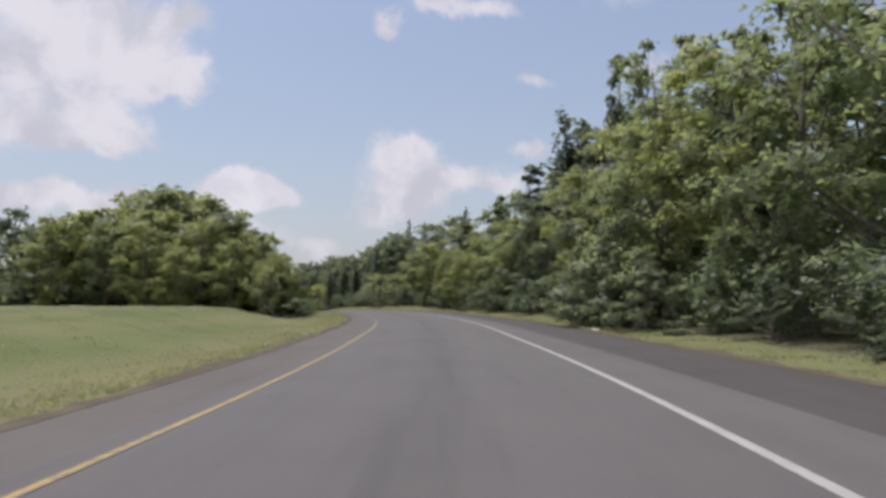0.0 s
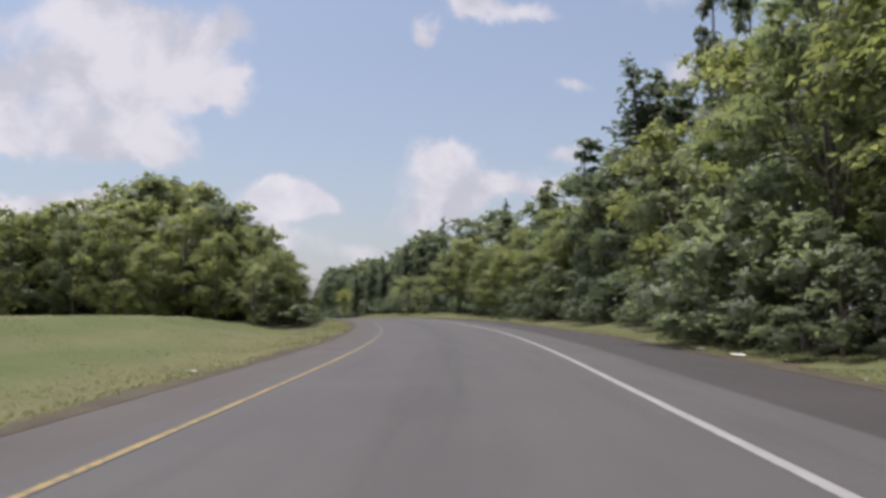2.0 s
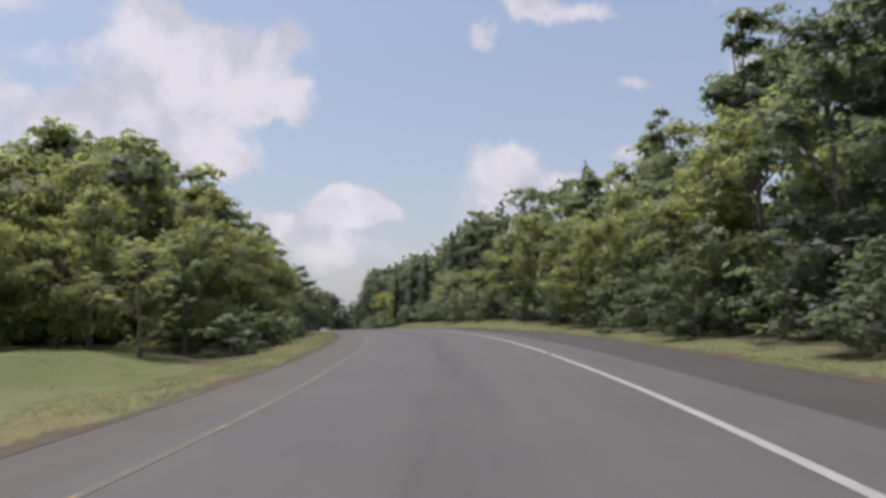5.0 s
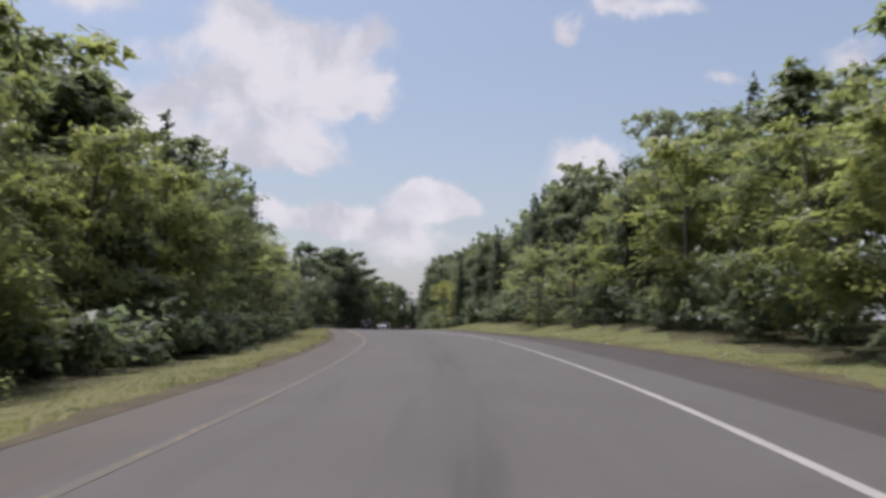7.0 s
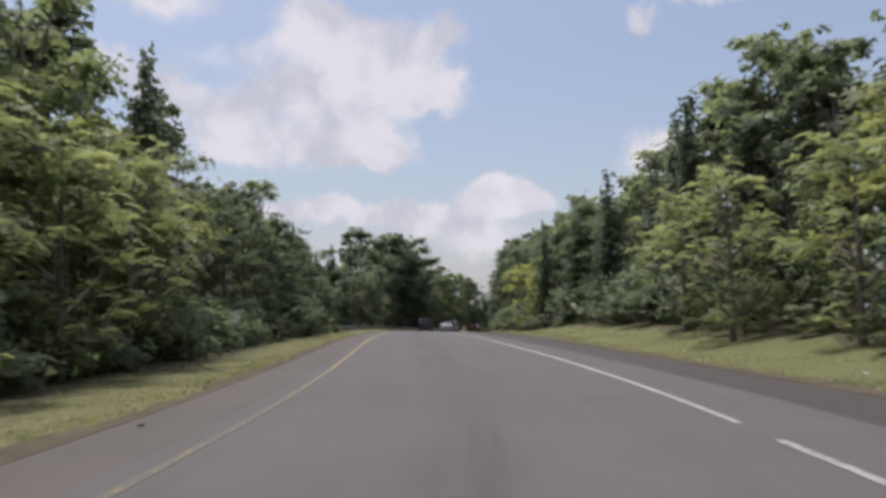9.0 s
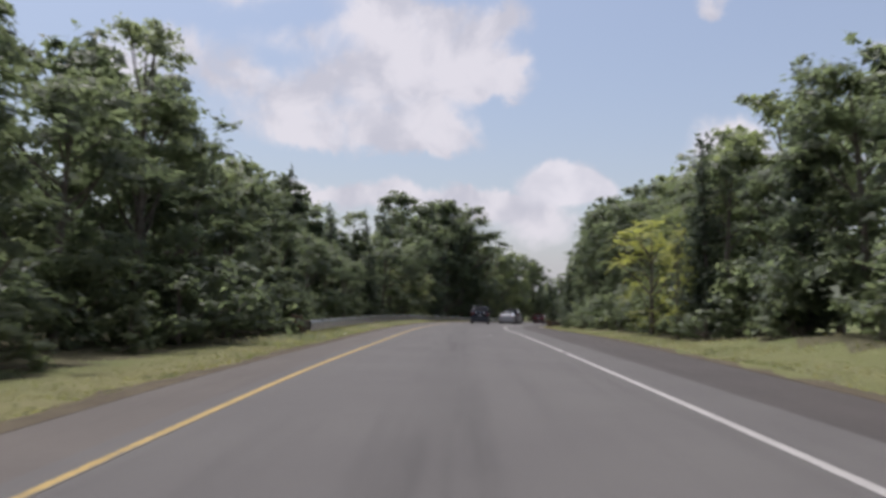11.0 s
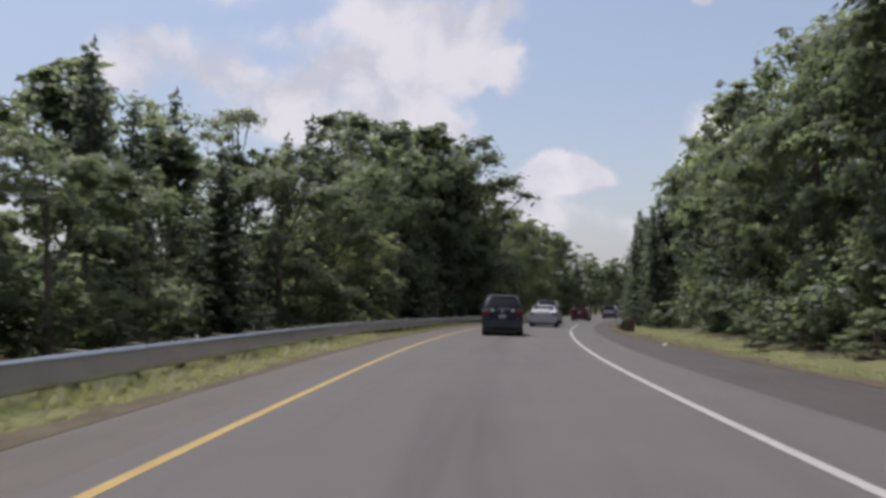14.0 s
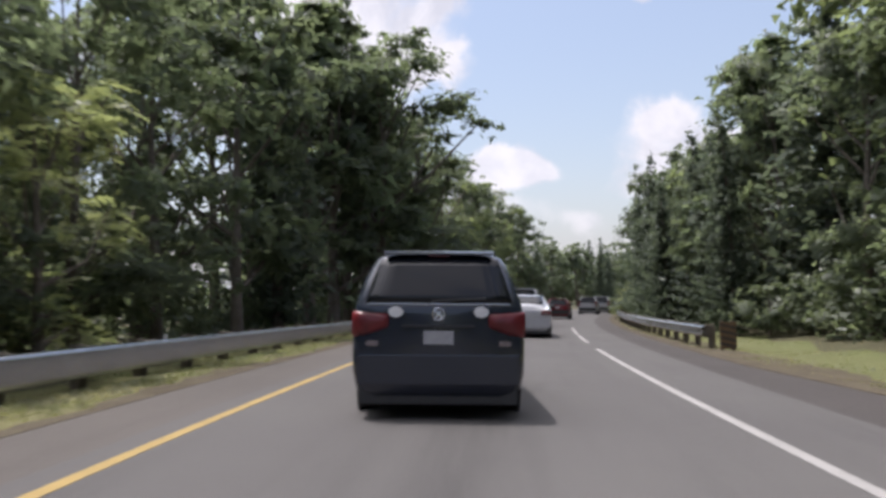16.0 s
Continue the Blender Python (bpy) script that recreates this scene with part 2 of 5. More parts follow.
faded = t.math("MULTIPLY", t.step(t.noise(mown.outputs[0], 0.33, 5.0, 0.6), 0.42, 0.66), 0.75)
dry = t.math("MAXIMUM", dry, faded)
t.link(t.mix(t.math("MULTIPLY", dry, 0.72), bsdf.inputs["Base Color"].links[0].from_socket, (0.156, 0.138, 0.076, 1)), bsdf.inputs["Base Color"])
FOREST = material("leaf_litter", (0.060, 0.055, 0.034), (0.084, 0.077, 0.046), scale=1.2, rough=0.95, bump=0.8, fine=18.0, third=(0.060, 0.066, 0.030), shine=0.1)
VERGE = leaf_material("verge_grass", (0.135, 0.155, 0.068), (0.225, 0.215, 0.115), 0.5)
SOIL = material("bare_soil", (0.062, 0.05, 0.038), (0.095, 0.08, 0.058), scale=1.6, rough=0.95, bump=0.9, fine=22.0, third=(0.12, 0.11, 0.06), shine=0.1)
LANE = asphalt_material("lane_asphalt", (0.071, 0.066, 0.065), (0.085, 0.080, 0.077), (0.120, 0.115, 0.112), 0.5)
SHOULDER = asphalt_material("shoulder_asphalt", (0.042, 0.037, 0.035), (0.053, 0.046, 0.044), (0.080, 0.072, 0.066))
EDGE = asphalt_material("left_edge_asphalt", (0.066, 0.058, 0.053), (0.086, 0.075, 0.068), (0.120, 0.109, 0.098))
YELLOW = paint_line_material("yellow_road_paint", (0.31, 0.218, 0.076), (0.086, 0.079, 0.068), (-60.0, 130.0, 0.075, 0.565), -2.605, 0.42)
WHITE = paint_line_material("white_road_paint", (0.288, 0.277, 0.266), (0.083, 0.079, 0.077), (72.0, 112.0, 0.12, 0.60), 2.595)
BARK = material("bark", (0.10, 0.08, 0.06), (0.17, 0.145, 0.12), scale=3.0, rough=0.95, bump=1.0, fine=14.0)
LEAF_OAK = leaf_material("oak_leaves", (0.135, 0.166, 0.088), (0.17, 0.198, 0.102), 0.62)
LEAF_LIGHT = leaf_material("locust_leaves", (0.185, 0.21, 0.088), (0.228, 0.246, 0.1), 0.62)
LEAF_DARK = leaf_material("maple_leaves", (0.112, 0.142, 0.09), (0.138, 0.165, 0.102), 0.62)
LEAF_CEDAR = leaf_material("cedar_needles", (0.085, 0.108, 0.082), (0.105, 0.128, 0.094), 0.5, 0.3)
LEAF_LIME = leaf_material("sumac_leaves", (0.25, 0.27, 0.085), (0.3, 0.31, 0.1), 0.62)
LEAF_SUMAC = leaf_material("green_sumac_leaves", (0.185, 0.212, 0.105), (0.225, 0.245, 0.12), 0.62)
LEAF_SILVER = leaf_material("vine_leaves", (0.16, 0.19, 0.12), (0.19, 0.22, 0.135), 0.6)
STEEL = material("galvanised_steel", (0.40, 0.41, 0.43), (0.47, 0.48, 0.50), scale=1.4, rough=0.19, metal=0.92, bump=0.08, fine=25.0)
WOOD = material("weathered_post_wood", (0.085, 0.07, 0.055), (0.13, 0.11, 0.085), scale=5.0, rough=0.95, bump=0.6, fine=40.0)
RUBBER = material("tyre_rubber", (0.018, 0.018, 0.019), (0.028, 0.027, 0.027), scale=12.0, rough=0.9, bump=0.2, fine=90.0)
ALLOY = material("alloy_wheel", (0.45, 0.45, 0.46), (0.55, 0.55, 0.56), scale=8.0, rough=0.35, metal=0.9)
CHROME = material("chrome", (0.75, 0.76, 0.78), (0.66, 0.67, 0.7), scale=20.0, rough=0.18, metal=1.0)
TRIM = material("black_trim", (0.02, 0.02, 0.022), (0.03, 0.03, 0.032), scale=9.0, rough=0.6, bump=0.1, fine=120.0)
RED_LAMP = material("red_lamp_plastic", (0.15, 0.014, 0.018), (0.09, 0.009, 0.012), scale=9.0, rough=0.3, spread=0.3)
CLEAR_LAMP = material("clear_lamp_plastic", (0.16, 0.13, 0.13), (0.22, 0.18, 0.18), scale=30.0, rough=0.2)
STICKER = material("white_sticker", (0.72, 0.72, 0.72), (0.6, 0.6, 0.62), scale=25.0, rough=0.5)
PLATE = material("number_plate", (0.36, 0.36, 0.38), (0.28, 0.28, 0.30), scale=18.0, rough=0.5)
LITTER = material("white_litter", (0.75, 0.74, 0.72), (0.6, 0.59, 0.56), scale=25.0, rough=0.8)
DIRT = material("brown_litter", (0.12, 0.09, 0.06), (0.07, 0.055, 0.04), scale=25.0, rough=0.95)
# the shade these boards stand in is put into their dark colours
SIGN_YELLOW = material("dimmed_yellow_board", (0.15, 0.092, 0.04), (0.11, 0.07, 0.035), scale=7.0, rough=0.8)
SIGN_BLACK = material("black_board_stripe", (0.04, 0.032, 0.028), (0.06, 0.046, 0.036), scale=7.0, rough=0.8)


def car_paint(name, colour, rough=0.25):
    m = material(name, colour, tuple(0.9 * c for c in colour), scale=2.0, rough=rough, fine=400.0)
    bsdf = next(x for x in m.node_tree.nodes if x.type == "BSDF_PRINCIPLED")
    bsdf.inputs["Coat Weight"].default_value = 0.6
    bsdf.inputs["Coat Roughness"].default_value = 0.08
    return m


def tinted_glass(name, colour):
    m = material(name, colour, tuple(0.8 * c for c in colour), scale=1.0, rough=0.10, fine=200.0, shine=0.35)
    return m


PAINT_NAVY = car_paint("navy_black_paint", (0.014, 0.019, 0.034))
PAINT_WHITE = car_paint("white_paint", (0.40, 0.40, 0.42))
PAINT_SILVER = car_paint("silver_paint", (0.36, 0.36, 0.38), 0.3)
PAINT_RED = car_paint("dark_red_paint", (0.16, 0.015, 0.02))
GLASS = tinted_glass("tinted_car_glass", (0.011, 0.012, 0.015))

# ---- the road's line: metres along, heading in degrees; its rise; its bank ----
ALONG = [-80, 0, 7, 14, 21.4, 34, 46.4, 59.3, 71.8, 84.2, 97, 105, 115, 132, 139.5, 147, 154, 161, 168, 175, 181.6, 187.6, 213, 238, 290, 350, 420]
HEADING = [-14, -2.75, -1.3, 0.1, 1.35, 3.15, 5.85, 8.7, 11.7, 14.4, 16.8, 19.2, 20.6, 20.7, 20.7, 20.6, 20.25, 19.7, 18.9, 17.95, 16.9, 15.8, 12.2, 8.6, 1.2, -7, -14]
RISE = [(-80, -0.2), (0, 0), (25, 0.23), (50, 0.55), (75, 0.85), (100, 0.98), (130, 0.87), (160, 0.44), (190, -0.2), (420, -5.8)]
BANK = [(-80, 0), (0, 0), (30, -0.45), (60, -0.1), (97, 0.45), (132, 0.5), (147, 0.2), (161, -0.28), (175, -0.9), (190, -1.5), (230, -2), (420, -2)]
STEP = 0.5
stations = np.arange(-80, 420.01, STEP)


def smoothed(values, width):
    kernel = np.hanning(width + 2)[1:-1]
    return np.convolve(np.pad(values, width // 2, "edge"), kernel / kernel.sum(), "valid")


heading = np.radians(smoothed(np.interp(stations, ALONG, HEADING), 21))
rise = smoothed(np.interp(stations, [a for a, _ in RISE], [b for _, b in RISE]), 41)
bank = np.tan(np.radians(smoothed(np.interp(stations, [a for a, _ in BANK], [b for _, b in BANK]), 31)))
middle_x = np.r_[0, np.cumsum(-np.sin((heading[1:] + heading[:-1]) / 2) * STEP)]
middle_y = np.r_[0, np.cumsum(np.cos((heading[1:] + heading[:-1]) / 2) * STEP)]
first = int(80 / STEP)
middle_x, middle_y = middle_x - middle_x[first], middle_y - middle_y[first]


SWAY = [(-80, -0.28), (25, -0.28), (50, 0.1), (75, 0.22), (100, 0.28), (132, -0.2), (160, -0.2), (182, -0.35), (420, -0.35)]
sway = smoothed(np.interp(stations, [a for a, _ in SWAY], [b for _, b in SWAY]), 21)


def on_road(s, u, up=0.0):
    """The point s metres along the road and u metres to the right of its middle, on the road's plane."""
    u = u + np.interp(s, stations, sway)
    h = np.interp(s, stations, heading)
    x, y = np.interp(s, stations, middle_x), np.interp(s, stations, middle_y)
    z = np.interp(s, stations, rise) + np.clip(u, -7, 7) * np.interp(s, stations, bank)
    return x + u * np.cos(h), y + u * np.sin(h), z + up


def bearing(s):
    return math.degrees(float(np.interp(s, stations, heading)))


def road_place(x, y):
    """The nearest s and the offset u of places given as arrays."""
    s, u = np.empty(len(x)), np.empty(len(x))
    for a in range(0, len(x), 4000):
        b = slice(a, a + 4000)
        k = np.argmin((x[b, None] - middle_x) ** 2 + (y[b, None] - middle_y) ** 2, 1)
        ahead = -(x[b] - middle_x[k]) * np.sin(heading[k]) + (y[b] - middle_y[k]) * np.cos(heading[k])
        s[b] = stations[k] + ahead
        u[b] = (x[b] - middle_x[k]) * np.cos(heading[k]) + (y[b] - middle_y[k]) * np.sin(heading[k]) - sway[k]
    return s, u


SHOULDER_EDGE = [(-80, 6.7), (40, 6.4), (60, 6.3), (85, 6.5), (103, 5.6), (114, 5.5), (148, 6.6), (165, 6.6), (188, 6.3), (204, 5.3), (420, 5.2)]


def shoulder_edge(s):
    return np.interp(s, [a for a, _ in SHOULDER_EDGE], [c for _, c in SHOULDER_EDGE])


def bump_at(v, low, high, soft):
    a = np.clip((v - low) / soft, 0, 1)
    b = np.clip((high - v) / soft, 0, 1)
    return a * a * (3 - 2 * a) * b * b * (3 - 2 * b)


def relief(s, u):
    """How far the ground lies over the road's plane."""
    z = np.zeros_like(u)
    lawn = bump_at(s, -300, 74, 22) * bump_at(u, -70, -5.5, 9)
    z += 0.75 * lawn
    z -= 0.45 * bump_at(s, 44, 84, 16) * bump_at(u, -12, -5, 3.2)
    z += 0.35 * bump_at(u, 6.5, 500, 5) * bump_at(s, -300, 600, 10)
    z += 0.45 * bump_at(s, 88, 150, 14) * bump_at(u, 5.5, 40, 4)
    z -= 0.5 * bump_at(s, 138, 600, 14) * bump_at(u, -500, -6.3, 5)
    z -= 0.1 * bump_at(s, 190, 245, 10) * bump_at(u, -7.6, -4.9, 0.9)
    return z


def ground_z(x, y):
    x, y = np.atleast_1d(np.asarray(x, float)), np.atleast_1d(np.asarray(y, float))
    s, u = road_place(x, y)
    inside = np.clip(s, -80, 420)
    z = np.interp(inside, stations, rise) + np.clip(u, -7, 7) * np.interp(inside, stations, bank)
    rough = 0.05 * np.sin(x * 0.9 + 1.3 * np.sin(y * 0.37)) * np.sin(y * 0.8 + x * 0.21) + 0.03 * np.sin(x * 2.3 + y * 1.7)
    beside = np.clip((np.abs(u + 0.5) - 5.0) / 3.0, 0, 1)
    under = bump_at(u, -4.35, shoulder_edge(s) + 0.1, 0.12)
    return z + relief(s, u) + rough * beside - 0.03 - 0.10 * under + 0.03 * (1 - under)


def mesh_from(name, verts, faces, mat, uv=None, smooth=False):
    me = bpy.data.meshes.new(name)
    me.from_pydata(verts if isinstance(verts, list) else verts.tolist(), [], faces if isinstance(faces, list) else faces.tolist())
    for one in (mat if isinstance(mat, (list, tuple)) else [mat]):
        me.materials.append(one)
    if uv is not None:
        layer = me.uv_layers.new(name="UVMap")
        loops = np.empty(len(me.loops), np.int32)
        me.loops.foreach_get("vertex_index", loops)
        layer.data.foreach_set("uv", np.asarray(uv, np.float32)[loops].ravel())
    if smooth:
        me.polygons.foreach_set("use_smooth", [True] * len(me.polygons))
    me.update()
    return me


def grid_faces(rows, cols):
    k = np.arange(rows * cols).reshape(rows, cols)
    return np.stack([k[:-1, :-1], k[:-1, 1:], k[1:, 1:], k[1:, :-1]], -1).reshape(-1, 4)


# ---- the ground: one sheet to the horizon ----
gx = np.r_[-2500, -1400, -800, -450, -260, -170, -120, np.arange(-95, 45, 0.9), 60, 90, 140, 260, 450, 800, 1400, 2500]
gy = np.r_[-2500, -1400, -700, -300, -120, -60, -30, np.arange(-14, 300, 1.1), 330, 380, 480, 700, 1100, 1800, 3200]
mx, my = np.meshgrid(gx, gy)
gz = ground_z(mx.ravel(), my.ravel())
vs, vu = road_place(mx.ravel(), my.ravel())
ground = new("ground", mesh_from("ground", np.c_[mx.ravel(), my.ravel(), gz], grid_faces(len(gy), len(gx)), GRASS, np.c_[vu, vs], smooth=True))
ground.data.materials.append(FOREST)
corner = np.add.outer(np.arange(len(gy) - 1) * len(gx), np.arange(len(gx) - 1)).ravel()
gs, gu = road_place(mx.ravel()[corner] + 0.45, my.ravel()[corner] + 0.55)
wooded = ((gu < -6.0) & (gu > -60) & (gs > 63 + 2.0 * np.clip(-6 - gu, 0, 10)) & (gs < 122)) | ((gu > 8.4) & (gu < 27) & (gs > 6)) | ((gu < -6.6) & (gu > np.where(gs > 150, -70, -27)) & (gs > 88)) | ((gu < -20) & (gu > -80) & (gs > 92) & (gs < 122))
ground.data.polygons.foreach_set("material_index", wooded.astype(np.int32))
tagged(ground, "mown summer grass, green with dry yellow patches, rising beside the road", "ground", kind="structure")


# ---- the road, its shoulders and lines ----
def strip(name, left, right, up, mat, start=-79.0, end=419.0, cols=4, edge=0.0, thick=0.06, wobble=0.0, drift=()):
    """A band of the road from u = left to right, with a real thickness."""
    s = np.arange(start, end + 0.01, 0.5)
    across = np.linspace(0, 1, cols)
    verts, uv = [], []
    left, right = (side(s) if callable(side) else side for side in (left, right))
    ragged = wobble * (np.sin(s * 1.9) * 0.5 + np.sin(s * 0.61 + 2) + 0.6 * np.sin(s * 4.3 + 1))
    for k, f in enumerate(across):
        u = left + (right - left) * f + (ragged if (edge < 0 and k == 0) or (edge > 0 and k == cols - 1) else 0)
        moved = np.interp(s, [a for a, _ in drift], [c for _, c in drift]) if drift else 0.0
        x, y, z = on_road(s, u + moved + np.zeros_like(s), up)
        verts.append(np.c_[x, y, z])
        uv.append(np.c_[u * np.ones_like(s), s])
    top = np.concatenate(verts)
    low = np.concatenate([verts[0], verts[-1]]) - (0, 0, thick)
    m = len(s)
    faces = [tuple(f) for f in grid_faces(cols, m)[:, ::-1]]
    base = cols * m
    faces += [(k, k + 1, base + k + 1, base + k) for k in range(m - 1)]
    last = (cols - 1) * m
    faces += [(last + k + 1, last + k, base + m + k, base + m + k + 1) for k in range(m - 1)]
    return new(name, mesh_from(name, np.r_[top, low], faces, mat, np.concatenate(uv + [uv[0], uv[-1]]), smooth=False))


road = tagged(strip("road", -2.95, 3.95, 0.0, LANE), "single lane of worn grey asphalt curving between trees", "road", kind="structure")
tagged(strip("shoulder_left", -4.15, -2.953, -0.004, EDGE, edge=-1, wobble=0.05), "narrow brownish asphalt edge beside the grass", "road shoulder", kind="structure")
tagged(strip("soil_edge", -4.36, -4.0, 0.002, SOIL, edge=-1, wobble=0.13, cols=3), "bare brown soil lip between the asphalt and the lawn", "soil", kind="structure")
tagged(strip("shoulder_right", 3.953, shoulder_edge, -0.006, SHOULDER, edge=1, wobble=0.16), "darker asphalt shoulder with a ragged grass edge", "road shoulder", kind="structure")
tagged(strip("soil_edge", lambda s: shoulder_edge(s) - 0.3, lambda s: shoulder_edge(s) + np.interp(s, (180, 200, 232, 245), (0.3, 1.0, 1.0, 0.3)), 0.002, SOIL, edge=1, wobble=0.2, cols=3), "bare brown soil between the shoulder and the grass", "soil", kind="structure")
tagged(strip("edge_line_yellow", -2.67, -2.54, 0.004, YELLOW, cols=2, thick=0.003, drift=[(15, 0.04), (38, 0.04), (50, 0.0), (63, -0.12), (70, -0.1), (80, -0.03), (96, -0.02), (112, -0.06), (122, -0.04), (136, 0.0), (146, 0.03), (160, 0.06), (173, 0.1), (180, 0.08), (187, 0.04), (194, 0.0)]), "worn yellow edge line painted on the asphalt", "road marking", kind="structure")
LINE_DRIFT = [(60, 0.0), (76, 0.1), (98, 0.06), (112, 0.28), (142, 0.3), (155, 0.2), (167, 0.0)]
for a, b in ((-79, 61.8), (62.1, 98.5), (99.2, 139.55), (139.7, 209.3), (212.5, 218.0), (219.0, 227.0)):
    tagged(strip("edge_line_white", 2.53, 2.66, 0.004, WHITE, a, b, cols=2, thick=0.003, drift=LINE_DRIFT), "worn white edge line painted on the asphalt", "road marking", kind="structure")


# ---- helpers for things ----
def part(name, me, parent, label="", m=None):
    """Links a mesh as one part under a thing or a part."""
    ob = new(name, me)
    ob.parent = parent
    if m is not None:
        ob.matrix_basis = m
    if label:
        ob["label"] = label
    return ob


def thing(name, m, label, category, group=""):
    ob = new(name)
    ob.matrix_basis = m
    return tagged(ob, label, category, group)


def box_mesh(name, sx, sy, sz, mat, bevel=0.01, at=(0, 0, 0)):
    bm = bmesh.new()
    bmesh.ops.create_cube(bm, size=1)
    bmesh.ops.scale(bm, vec=(sx, sy, sz), verts=bm.verts)
    if bevel:
        bmesh.ops.bevel(bm, geom=bm.edges[:], offset=bevel, segments=2, affect="EDGES", profile=0.7)
    bmesh.ops.translate(bm, vec=at, verts=bm.verts)
    me = bpy.data.meshes.new(name)
    bm.to_mesh(me)
    bm.free()
    me.materials.append(mat)
    return me


def lathe_mesh(name, profile, mat, sides=32, axis="x"):
    """A profile of (radius, along) turned round an axis."""
    a = np.linspace(0, 2 * np.pi, sides, endpoint=False)
    verts = np.concatenate([np.c_[np.full(sides, h), r * np.cos(a), r * np.sin(a)] for r, h in profile])
    faces = []
    for k in range(len(profile) - 1):
        for j in range(sides):
            i = (j + 1) % sides
            faces.append((k * sides + j, k * sides + i, (k + 1) * sides + i, (k + 1) * sides + j))
    me = mesh_from(name, verts, faces, mat, smooth=True)
    return me


def disc_mesh(name, rx, rz, mat, thick=0.006, sides=28):
    """A flat oval plate that faces -y."""
    a = np.linspace(0, 2 * np.pi, sides, endpoint=False)
    ring = np.c_[rx * np.cos(a), np.zeros(sides), rz * np.sin(a)]
    verts = np.r_[ring, ring * 0.94 - (0, thick, 0)]
    faces = [(j, (j + 1) % sides, sides + (j + 1) % sides, sides + j) for j in range(sides)] + [tuple(range(sides, 2 * sides))]
    return mesh_from(name, verts, faces, mat)


def tube(points, radii, sides=7):
    """Vertices and faces of a tapered tube along points."""
    points = np.asarray(points, float)
    verts, faces = [], []
    for k, (p, r) in enumerate(zip(points, radii)):
        d = points[min(k + 1, len(points) - 1)] - points[max(k - 1, 0)]
        d = d / (np.linalg.norm(d) + 1e-9)
        e = np.cross(d, (0.31, 0.95, 0.07))
        e /= np.linalg.norm(e) + 1e-9
        f = np.cross(d, e)
        a = np.linspace(0, 2 * np.pi, sides, endpoint=False)
        verts.append(p + r * (np.cos(a)[:, None] * e + np.sin(a)[:, None] * f))
    for k in range(len(points) - 1):
        for j in range(sides):
            i = (j + 1) % sides
            faces.append((k * sides + j, k * sides + i, (k + 1) * sides + i, (k + 1) * sides + j))
    return np.concatenate(verts), faces


def leaf_mesh(name, rng, centres, radii, count, size, mat, hang=0.0, flat=0.8, floor=0.08, whole=True):
    """A crown of leaves: drooping sprays spread from every clump, leaf by leaf, with gaps between; whole: one crown, round which the leaves turn outwards."""
    centres, radii = np.asarray(centres, float), np.asarray(radii, float)
    weight = radii ** 2 / (radii ** 2).sum()
    k = rng.choice(len(centres), count, p=weight)
    sprays = 11
    ways = rng.normal(size=(len(centres), sprays, 3)) * (1, 1, 0.72) + (0, 0, 0.22)
    ways /= np.linalg.norm(ways, axis=2)[:, :, None]
    reach = rng.uniform(0.75, 1.2, (len(centres), sprays))
    j = rng.integers(sprays, size=count)
    d, far_out = ways[k, j], reach[k, j]
    q = np.where(rng.random(count) < 0.14, rng.uniform(0.1, 0.5, count), rng.uniform(0.42, 1.06, count))
    r = radii[k]
    side = rng.normal(size=(count, 3)) * (0.17 * r * (0.55 + 0.6 * q))[:, None] * (1, 1, 0.55)
    c = centres[k] + d * (r * q * far_out)[:, None] * (1, 1, flat) + side
    c[:, 2] -= 0.22 * r * q * q
    c[:, 2] = np.maximum(c[:, 2], floor)
    normal = d * 0.5 + rng.normal(size=(count, 3)) * 0.34 + (0, 0, 0.75)
    normal /= np.linalg.norm(normal, axis=1)[:, None]
    t = np.cross(normal, rng.normal(size=(count, 3))) + d * 0.5
    t[:, 2] -= hang
    t -= normal * (t * normal).sum(1)[:, None]
    t /= np.linalg.norm(t, axis=1)[:, None]
    b = np.cross(normal, t)
    long = size * rng.uniform(0.6, 1.35, count) * np.where(q < 0.42, 1.4, 1.0)
    wide = long * rng.uniform(0.42, 0.62, count)
    base, tip = c - t * (long * 0.42)[:, None], c + t * (long * 0.58)[:, None]
    verts = np.stack([base - b * (wide * 0.55)[:, None], base + b * (wide * 0.55)[:, None], tip], 1)
    # the light rolls softly round each clump and round the crown
    soft = (c - centres[k]) / (r[:, None] + 0.05) * 0.55 + normal * 0.55 + (0, 0, 0.12)
    if whole:
        heart = centres.mean(0)
        spread = np.abs(centres - heart).max(0) + 0.3
        soft += (c - heart) / spread * 0.5
    soft /= np.linalg.norm(soft, axis=1)[:, None] + 1e-6
    up = np.cross(verts[:, 1] - verts[:, 0], verts[:, 2] - verts[:, 0])
    turned = (up * soft).sum(1) < 0
    verts[turned] = verts[turned][:, ::-1]
    me = mesh_from(name, verts.reshape(-1, 3), np.arange(3 * count).reshape(-1, 3), mat, smooth=True)
    me.normals_split_custom_set_from_vertices(np.repeat(soft, 3, 0).tolist())
    return me


